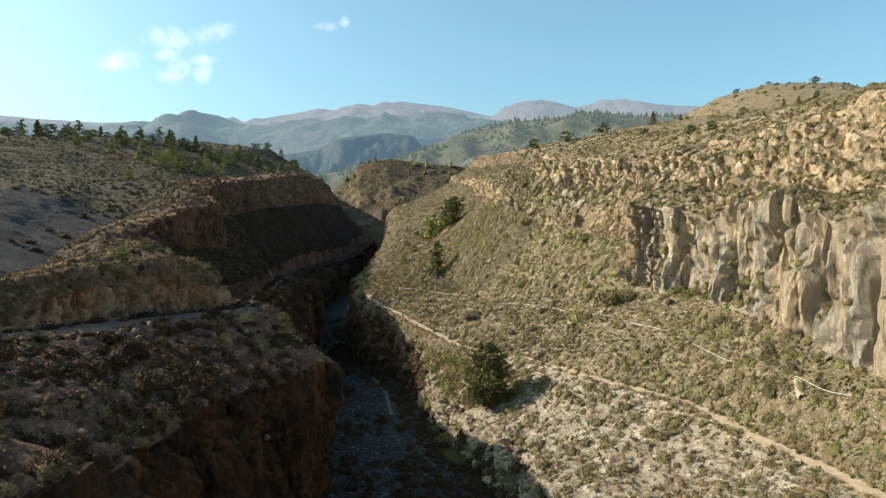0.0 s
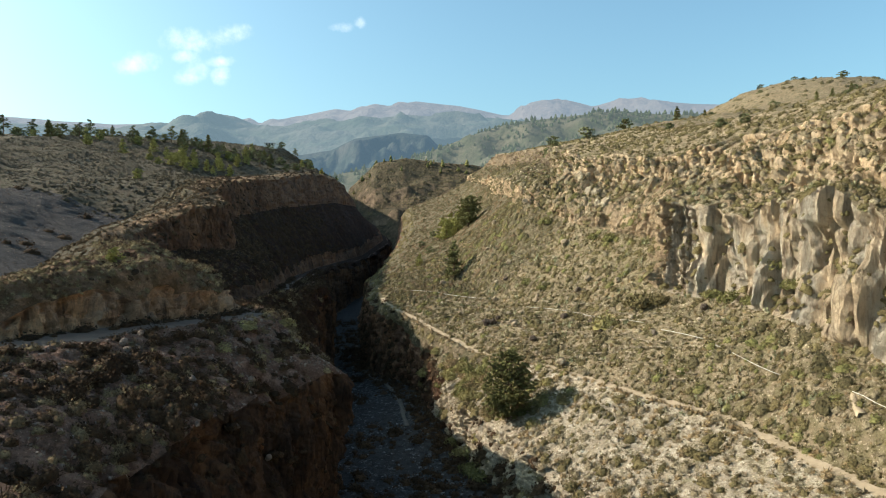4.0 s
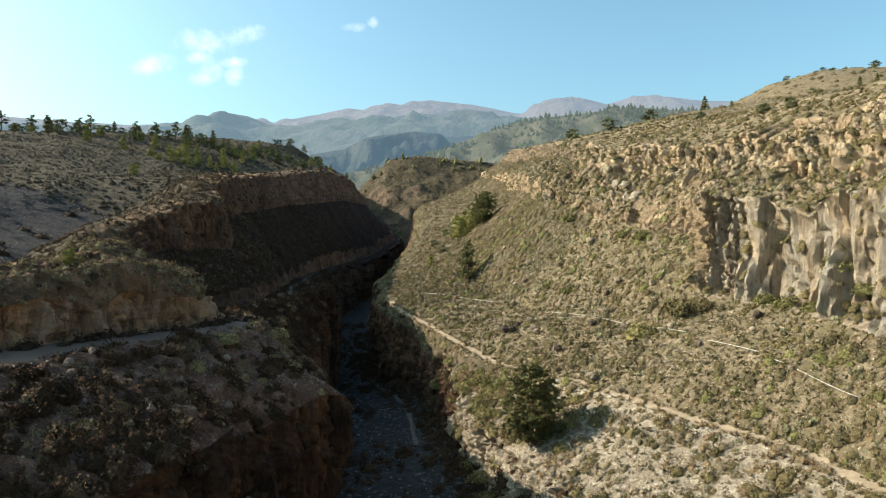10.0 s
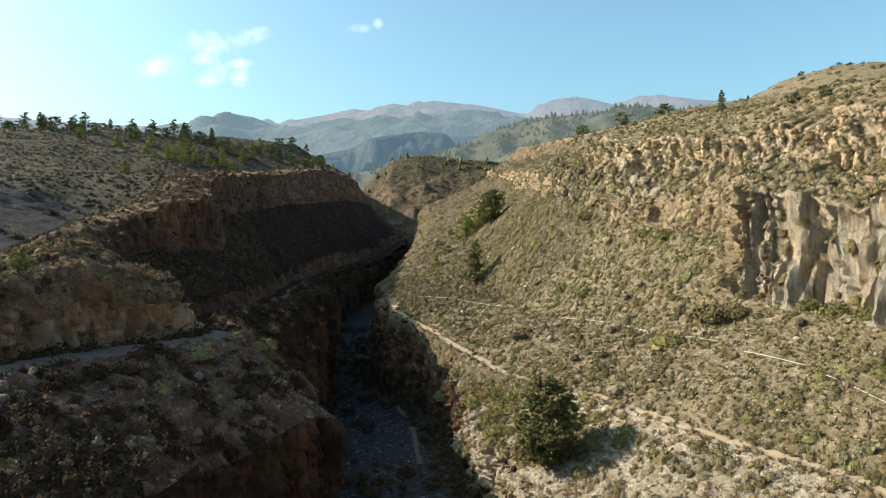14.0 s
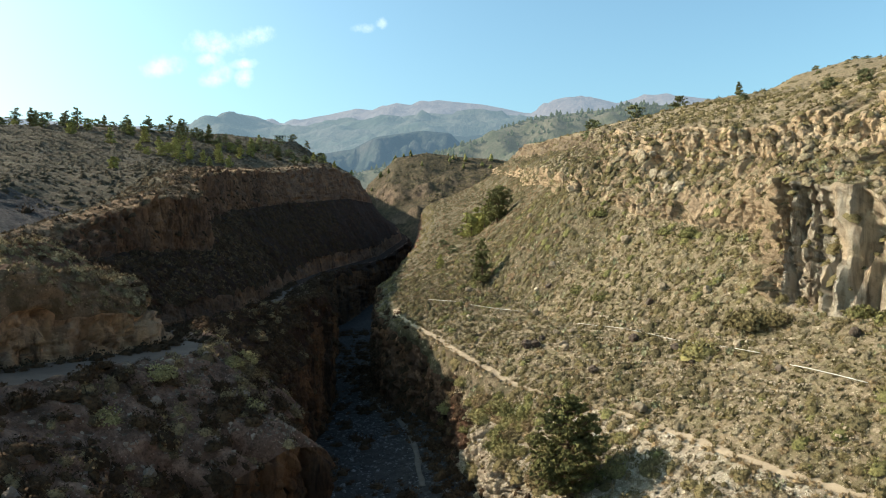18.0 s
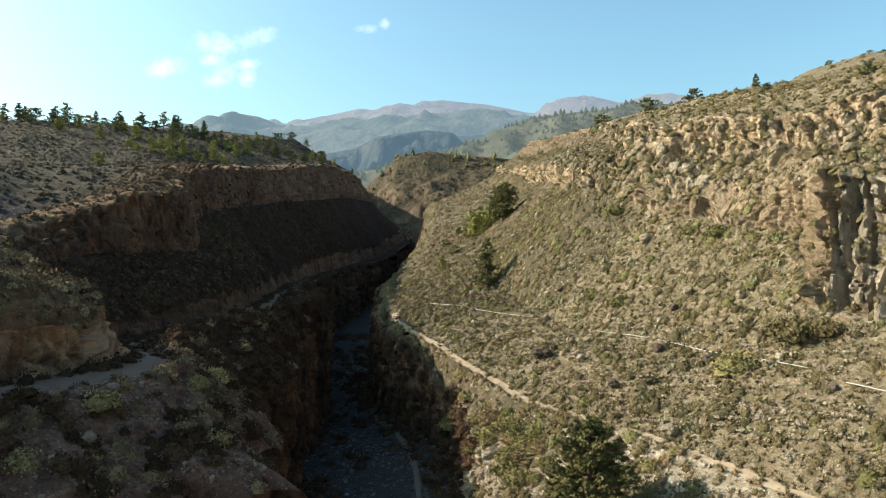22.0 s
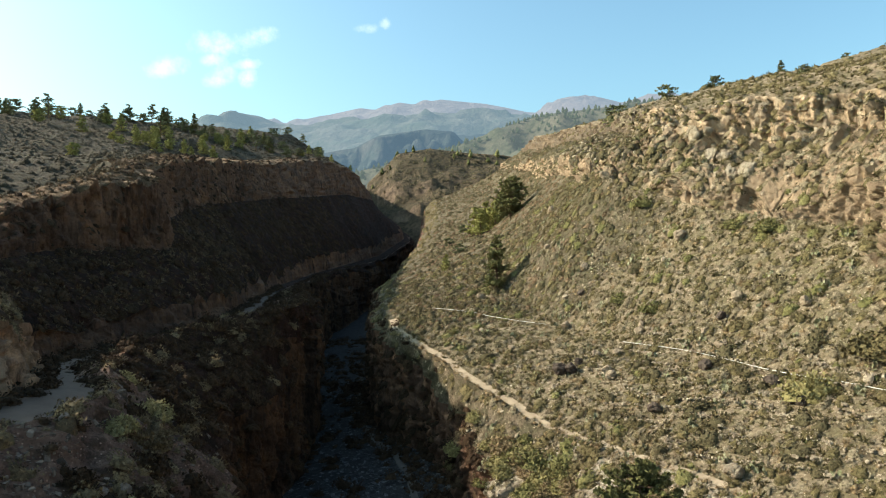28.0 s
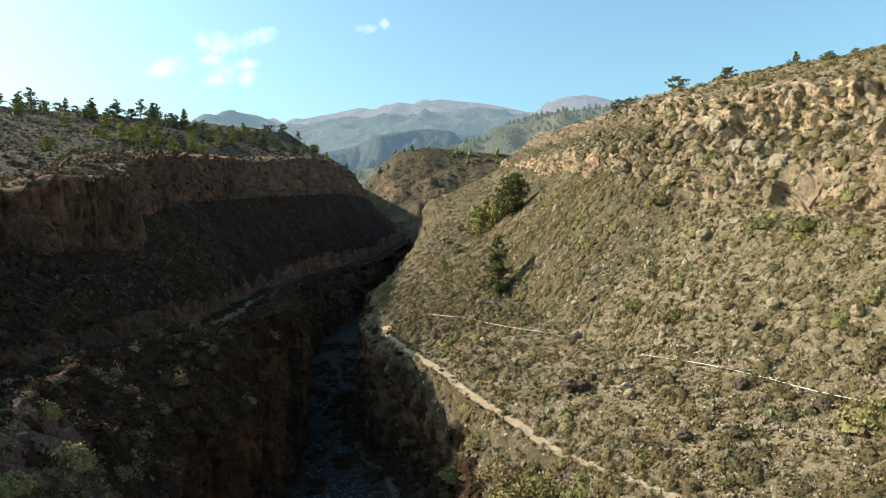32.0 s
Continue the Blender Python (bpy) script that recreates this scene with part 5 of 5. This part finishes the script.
for i, (x, y, kind, s) in enumerate((
        (27.1, 222, "low", 0.8), (29.5, 224, "low", 0.6), (38.1, 217, "low", 0.85), (51.9, 227.5, "low", 0.95), (33.5, 260, "low", 0.9), (50.6, 178, "low", 0.45), (70, 234, "slim", 0.72), (93, 275, "slim", 0.7), (97, 279, "low", 0.7),
        (160, 384, "low", 0.8), (186, 352, "low", 0.95), (206, 350, "slim", 0.7), (172, 371, "low", 0.7), (216, 344, "low", 0.8), (148, 356, "low", 0.7), (166, 350, "low", 0.6), (49.8, 142, "low", 0.45), (52.3, 137, "low", 0.45), (84, 196, "low", 0.5), (92, 190, "slim", 0.38), (95.5, 189, "slim", 0.45), (97, 184, "low", 0.45),
        (95.5, 180, "slim", 0.5), (99, 182, "low", 0.5), (88, 165, "low", 0.4), (104, 176, "slim", 0.4), (90, 176, "low", 0.38), (78, 150, "low", 0.45))):
    set_pine(kind, x, y, i * 67, s)
# pines of the western plain: old ones along the skyline, young ones in front
for i in range(62):
    x = -178 + i * 1.67 + rng.normal(0, 2.5)
    y = 262 + i * 0.97 + rng.normal(0, 9)
    set_pine(("low", "slim", "old", "low", "fresh_bush", "low", "old")[i % 7], x, y, i * 53, rng.uniform(0.6, 1.1))
for i, (x, y) in enumerate(((-102, 243), (-99, 246), (-96, 249), (-100, 252), (-105, 257), (-93, 245), (-94, 255), (-91, 258), (-88, 256), (-88, 197), (-93, 276), (-90, 270), (-97, 300), (-95, 318), (-98, 338),
                            (-108, 250), (-112, 262), (-84, 262), (-102, 262), (-97, 262), (-120, 255), (-130, 250), (-90, 290), (-110, 284))):
    set_pine("fresh" if i % 3 else "fresh_bush", x, y, i * 71, rng.uniform(0.6, 1.0))
for i in range(15):
    x, y = -66 - rng.random() * 34, 318 + rng.random() * 85
    set_pine(("low", "fresh", "old", "low")[i % 4], x, y, i * 37, rng.uniform(0.6, 1.0))
set_pine("fresh_bush", -36.5, 80, 20, 0.42)
for i, (x, y) in enumerate(((-8.5, 205), (-10.5, 190), (-12, 232), (4, 262), (8, 275), (-2, 246), (-9, 250))):
    set_pine("fresh" if i % 2 else "low", x, y, i * 50, 0.55)
# woods on the distant slopes
def cone_shape(seed):
    g = np.random.default_rng(seed)
    v, q = [], []
    for t, (z, r) in enumerate(((0.0, 0.16), (0.25, 0.34), (0.55, 0.26), (0.8, 0.14), (1.0, 0.02))):
        for k in range(5):
            a = k * 1.2566 + t * 0.5
            rr = r * g.uniform(0.75, 1.25)
            v.append((rr * math.cos(a), rr * math.sin(a), z))
    for t in range(4):
        for k in range(5):
            q.append((t * 5 + k, t * 5 + (k + 1) % 5, t * 5 + 5 + (k + 1) % 5, t * 5 + 5 + k))
    return np.array(v), np.array(q)


CONES = [cone_shape(500 + i) for i in range(4)]


def wood(name, grid, count, lo, hi, mat, label, r0, r1, power=1.0):
    r = (r0 + (r1 - r0) * rng.random(count) ** power).astype(int)
    c = rng.integers(1, grid.shape[1] - 2, count)
    p = grid[r, c] + (grid[r, c + 1] - grid[r, c]) * rng.random((count, 1)) + (grid[r + 1, c] - grid[r, c]) * rng.random((count, 1))
    keep = rough(p, 0.02, 2, 77) > -0.25
    p = p[keep]
    up = np.tile([0.0, 0.0, 1.0], (len(p), 1))
    return strew(name, CONES, p, up, sizes(len(p), lo, hi, 1.2), mat, label, "trees", 0.05)


# These trees emit a haze tint like their slope.
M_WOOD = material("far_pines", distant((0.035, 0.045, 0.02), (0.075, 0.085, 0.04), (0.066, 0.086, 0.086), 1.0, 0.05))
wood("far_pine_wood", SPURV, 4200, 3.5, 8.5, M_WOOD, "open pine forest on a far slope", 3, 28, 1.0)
def far_scrub(name, grid, count, lo, hi, mat, label, r0, r1):
    r, c = rng.integers(r0, r1, count), rng.integers(1, grid.shape[1] - 2, count)
    p = grid[r, c] + (grid[r, c + 1] - grid[r, c]) * rng.random((count, 1)) + (grid[r + 1, c] - grid[r, c]) * rng.random((count, 1))
    return strew(name, LIGHT, p, np.tile([0.0, 0.0, 1.0], (count, 1)), sizes(count, lo, hi, 1.5), mat, label, "shrubs", 0.1)


far_scrub("mid_hill_scrub", MIDV, 2600, 0.4, 1.2, M_FAROLIVE, "scrub covering the bushy hill", 2, 20)
wood("mid_hill_pines", MIDV, 46, 3, 6.5, M_NEEDLE_D, "scattered pines on the bushy hill", 2, 9, 1.6)

# ---- pipe, road edge and single stones ----
M_PIPE = material("pale_pipe", plain((0.50, 0.46, 0.39), (0.66, 0.62, 0.54), 2.0, 0.1, 0.01), 0.5, 0.4)
PIPE_LINE = [(-12, 162), (-6.5, 156.4), (-2.4, 152.3), (4.2, 146), (8.3, 140), (12.3, 133.6), (17.4, 124.5), (21.1, 116.4), (24.0, 110), (27.5, 101.7), (30.4, 95.2), (33.4, 85.6), (37.0, 77), (39.9, 67.2)]


def pipe_run(name, s0, s1, label):
    pts = []
    for s in np.arange(s0, s1, 0.12):
        i = min(int(s), len(PIPE_LINE) - 2)
        f = s - i
        x = PIPE_LINE[i][0] * (1 - f) + PIPE_LINE[i + 1][0] * f
        y = PIPE_LINE[i][1] * (1 - f) + PIPE_LINE[i + 1][1] * f
        pts.append(Vector((x, y, ground_at(x, y))))
    zs = np.array([p.z for p in pts])
    if len(zs) > 9:
        zs = np.convolve(np.pad(zs, 4, "edge"), np.ones(9) / 9, "valid")
    for p, z in zip(pts, zs):
        p.z = float(z) + 0.35
    bm = bmesh.new()
    tube(bm, pts, [0.032] * len(pts), 8)
    ob = part(name, bm, M_PIPE, None)
    ob.data.polygons.foreach_set("use_smooth", [True] * len(ob.data.polygons))
    return tagged(ob, label, "pipe", "water pipe along the hillside")


for a, b in ((0.2, 3.2), (4.9, 8.6), (8.9, 10.0), (10.2, 11.3), (12.2, 13.0)):
    pipe_run("water_pipe", a, b, "pale water pipe lying along the hillside")


def boulder(name, x, y, size, mat, label, seed, flat=0.8, sink=0.28):
    """A weathered block: a rounded, cut and chipped lump."""
    g = np.random.default_rng(seed)
    bm = bmesh.new()
    bmesh.ops.create_icosphere(bm, subdivisions=4 if size > 1.1 else 3, radius=0.5)
    v = np.array([w.co for w in bm.verts])
    v *= (1.0, g.uniform(0.65, 0.95), flat)
    for _ in range(9):
        d = g.normal(0, 1, 3)
        d /= np.linalg.norm(d)
        lim = g.uniform(0.24, 0.42)
        v = v - (np.maximum(v @ d - lim, 0) * 0.9)[:, None] * d
    j, val = blocks(v + seed, 2.6, seed)
    v = v * (1 + 0.22 * (val - 0.5) - 0.16 * np.exp(-j * 9) + 0.10 * rough(v + seed, 5.0, 3, seed))[:, None]
    for w, c in zip(bm.verts, v * size):
        w.co = c
    me = bpy.data.meshes.new(name)
    bm.to_mesh(me)
    bm.free()
    me.materials.append(mat)
    ob = new(name, me)
    ob.matrix_basis = pose(x, y, ground_at(x, y) + size * flat * sink, g.uniform(-12, 12), g.uniform(-12, 12), seed * 31)
    return tagged(ob, label, "boulder", "boulders on the hillside")


M_PALE = material("pale_rock", rock((0.56, 0.46, 0.32), (0.44, 0.35, 0.24), (0.22, 0.16, 0.10), 0.2, (0.4, 0.35, 0.3)))
boulder("boulder", 14.5, 107.6, 1.6, M_PALE, "pale boulder at the edge of the footpath", 31)
for i, (x, y, s) in enumerate(((4.6, 131, 1.9), (5.9, 130.6, 1.6), (6.8, 131.6, 1.3))):
    boulder("boulder", x, y, s, M_STONE_D, "dark boulder in the scrub of the hillside", 41 + i)
for i in range(26):
    a = 70 + 55 * rng.random()
    f = rng.random()
    xa = float(np.interp(a, [70, 83, 95, 105, 115, 125], [20, 12, 4, -2, -8, -12]))
    xb = float(np.interp(a, [70, 83, 95, 105, 115, 125], [30, 27, 24, 18, 13, 9]))
    boulder("boulder", (xa + (xb - xa) * (0.12 + 0.8 * f)) * UNIT, a * UNIT, rng.uniform(0.7, 1.5), M_STONE if i % 3 else M_STONE_D, "weathered boulder in the scrub of the hillside", 141 + i)
for i, (x, y, s) in enumerate(((22, 128, 1.6), (18.5, 127, 1.2), (15.5, 136, 1.4), (25.5, 121, 1.5), (10, 150, 1.5), (6, 160, 1.2), (14, 158, 1.5), (20, 141, 1.8), (1.5, 172, 1.1), (8.5, 180, 1.6))):
    boulder("boulder", x, y, s, M_STONE, "weathered ochre boulder on the hillside", 51 + i)
for i in range(11):
    f = i / 10
    x, y = 27.6 - 2.6 * f + 0.5 * math.sin(i * 2.1), 139.6 + 15.5 * f
    boulder("boulder", x, y, 2.2 - 0.6 * f + 0.5 * math.sin(i * 1.7), M_PALE, "pale cream rock at the foot of the crags", 71 + i, 1.1, 0.05)


def bush(x, y, r, mat, label, seed, tall=0.9):
    v, q = shrub_shape(seed, 620, 0.065, tall, 0.78, 0.9, 1.0, 120, 0.02)
    ob = quads_object("bush", v * r, q, mat, True)
    ob.matrix_basis = pose(x, y, ground_at(x, y, True) - 0.12 * r, 0, 0, seed * 20)
    return tagged(ob, label, "bush", "bushes on the hillside")


bush(21.8, 112, 2.1, M_BUSH, "large fresh green bush on the hillside", 81)
bush(27.0, 111.6, 2.5, M_OLIVE, "large dark green bush at the foot of the cliff", 82, 0.7)
bush(29.2, 109.8, 1.7, M_OLIVE, "dark green bush at the foot of the cliff", 83, 0.7)
for i, (x, y, r) in enumerate(((1.5, 102, 1.9), (3.2, 106, 1.7), (0.5, 108, 1.8), (2.5, 99.5, 1.6), (9.0, 102.5, 1.4), (11.2, 101, 1.5), (-1.0, 112, 1.5), (9.5, 98, 1.3))):
    bush(x, y, r, M_BUSH if i % 3 else M_GREEN, "olive bush near the large pine", 84 + i, 0.85)
for i in range(30):
    a = 80 + 25 * rng.random()
    xa, xb = float(np.interp(a, [72, 82, 91, 98, 105], [5.8, 1.8, -1.0, -2.5, -5.1])), float(np.interp(a, [72, 83, 95, 104], [15, 9, 1.4, -4.6]))
    bush((xa + (xb - xa) * (0.1 + 0.55 * rng.random())) * UNIT, a * UNIT, rng.uniform(0.9, 1.8), (M_BUSH, M_BUSH, M_OLIVE, M_GREEN, M_DRY)[i % 5], "dense rounded olive bush between footpath and gorge", 284 + i, 0.75)
for i in range(16):
    a = 76 + 22 * rng.random()
    xa, xb = float(np.interp(a, [72, 82, 91, 105], [6.5, 2.2, -1.2, -5.5])), float(np.interp(a, [72, 83, 95, 104], [15, 9, 1.4, -4.6]))
    bush((xa + (xb - xa) * rng.random()) * UNIT, a * UNIT, rng.uniform(0.9, 1.7), (M_GREEN, M_BUSH, M_BUSH, M_DRY)[i % 4], "rounded bush on the bank below the footpath", 184 + i, 0.8)
for i, (x, y, r) in enumerate(((36, 101, 1.8), (37.5, 98, 1.6), (39, 95.5, 1.9), (40, 92, 1.5), (35, 105, 1.4), (15.5, 136, 1.5), (13, 141, 1.3), (18, 150, 1.6), (27, 133, 1.6), (25, 137, 1.4))):
    bush(x, y, r, M_GREEN, "green bush below the rocks", 94 + i, 0.8)

for i in range(46):
    a = 46 + 34 * rng.random()
    xr, xo = float(np.interp(a, [40, 55, 66, 72, 78], [-17, -13.5, -10.8, -12.4, -15.5])), float(np.interp(a, [46, 53, 63, 68, 72, 78], [-26.4, -22.9, -18.5, -16.8, -17.2, -21.4]))
    bush((xo + (xr - xo) * rng.random()) * UNIT, a * UNIT, rng.uniform(0.5, 1.35), (M_SHADE_SHRUB, M_SHADE_SHRUB, M_VERGE, M_SHADE_SHRUB, M_PALEBUSH)[i % 5], ("dark rounded bush on the shady slope", "dark rounded bush on the shady slope", "grey-brown bush on the shady slope", "dark rounded bush on the shady slope", "pale yellow-green bush on the shady slope")[i % 5], 384 + i, 0.8)
for i in range(40):
    a = 50 + 27 * rng.random()
    xr, xo = float(np.interp(a, [40, 55, 66, 72, 78], [-17, -13.5, -10.8, -12.4, -15.5])), float(np.interp(a, [46, 53, 63, 68, 72, 78], [-26.4, -22.9, -18.5, -16.8, -17.2, -21.4]))
    boulder("boulder", (xo + (xr - xo) * rng.random()) * UNIT, a * UNIT, rng.uniform(0.4, 1.0), M_STONE_V, "brownish stone on the slope below the road", 441 + i)

# small farm building on the western plain
M_WALL = material("whitewash", plain((0.70, 0.69, 0.66), (0.80, 0.79, 0.76), 0.8, 0.1, 0.02))
M_ROOF = material("grey_roof", plain((0.38, 0.37, 0.36), (0.50, 0.48, 0.46), 1.0, 0.1, 0.02))
M_DARK = material("dark_glass", plain((0.03, 0.035, 0.04), (0.05, 0.055, 0.06), 1.0, 0.0, 0.01), 0.2, 0.5)


def box(bm, x0, x1, y0, y1, z0, z1):
    m = Matrix.Translation(((x0 + x1) / 2, (y0 + y1) / 2, (z0 + z1) / 2)) @ Matrix.Diagonal((x1 - x0, y1 - y0, z1 - z0, 1))
    bmesh.ops.create_cube(bm, size=1, matrix=m)


def farm_house(x, y, w, d, h, label):
    root = new("farm_house")
    root.matrix_basis = pose(x, y, ground_at(x, y), 0, 0, 12)
    bm = bmesh.new()
    box(bm, -w / 2, w / 2, -d / 2, d / 2, -1, h)
    part("wall", bm, M_WALL, root)
    bm = bmesh.new()
    box(bm, -w / 2 - 0.25, w / 2 + 0.25, -d / 2 - 0.25, d / 2 + 0.25, h, h + 0.22)
    part("roof", bm, M_ROOF, root, "flat grey roof")
    for k in (-0.28, 0.25):
        bm = bmesh.new()
        box(bm, k * w - 0.5, k * w + 0.5, -d / 2 - 0.04, -d / 2 + 0.1, 1.0, 2.0)
        part("window", bm, M_DARK, root, "dark window")
    bm = bmesh.new()
    box(bm, -0.45, 0.45, -d / 2 - 0.04, -d / 2 + 0.1, 0, 2.05)
    part("door", bm, M_DARK, root, "dark door")
    return tagged(root, label, "house")


farm_house(-103, 387, 5.5, 4, 2.0, "small white farm building with a flat roof")


# ---- side paths ----
def ribbon(name, pts, width, mat, label, lift=0.12, low=False):
    """A narrow trodden strip draped over the ground."""
    path = []
    for (x0, y0), (x1, y1) in zip(pts, pts[1:]):
        n = max(2, int(math.hypot(x1 - x0, y1 - y0) / 0.5))
        path += [(x0 + (x1 - x0) * i / n, y0 + (y1 - y0) * i / n) for i in range(n)]
    path.append(pts[-1])
    path = np.array(path)
    path[:, 0] += 0.35 * rough(np.stack([path[:, 1], path[:, 0], 0 * path[:, 0]], -1), 0.25, 2, 91)
    z = np.array([ground_at(x, y, low) for x, y in path])
    z = np.convolve(np.pad(z, 3, "edge"), np.ones(7) / 7, "valid") + lift
    d = np.gradient(path, axis=0)
    d /= np.linalg.norm(d, axis=1, keepdims=True)
    side = np.stack([-d[:, 1], d[:, 0]], -1) * width / 2 * (1 + 0.5 * rough(np.stack([path[:, 1], 0 * z, 0 * z], -1), 0.6, 2, 93))[:, None]
    n = len(path)
    v = []
    for k, drop in ((-1.5, -0.5), (-1, 0), (0, -0.05), (1, 0), (1.5, -0.5)):
        v.append(np.stack([path[:, 0] + side[:, 0] * k, path[:, 1] + side[:, 1] * k, z + drop], -1))
    v = np.concatenate(v)
    q = np.array([(k * n + i + 1, k * n + i, (k + 1) * n + i, (k + 1) * n + i + 1) for k in range(4) for i in range(n - 1)])
    return tagged(quads_object(name, v, q, mat), label, "path", kind="structure")


ribbon("side_path", [(37.0, 72.3), (37.4, 74.5), (38.6, 76.5)], 0.5, M_PATH, "pale branch path climbing to the cliff")
ribbon("gorge_trail", [(-28.5, 200), (-26.5, 188), (-24.5, 176), (-22.0, 164), (-18.6, 154), (-14.8, 147), (-12.6, 141), (-11.6, 136), (-10.6, 131), (-9.4, 125), (-8.6, 119)], 0.7, M_BEDTRAIL, "worn trail along the river bank", 0.2, True)
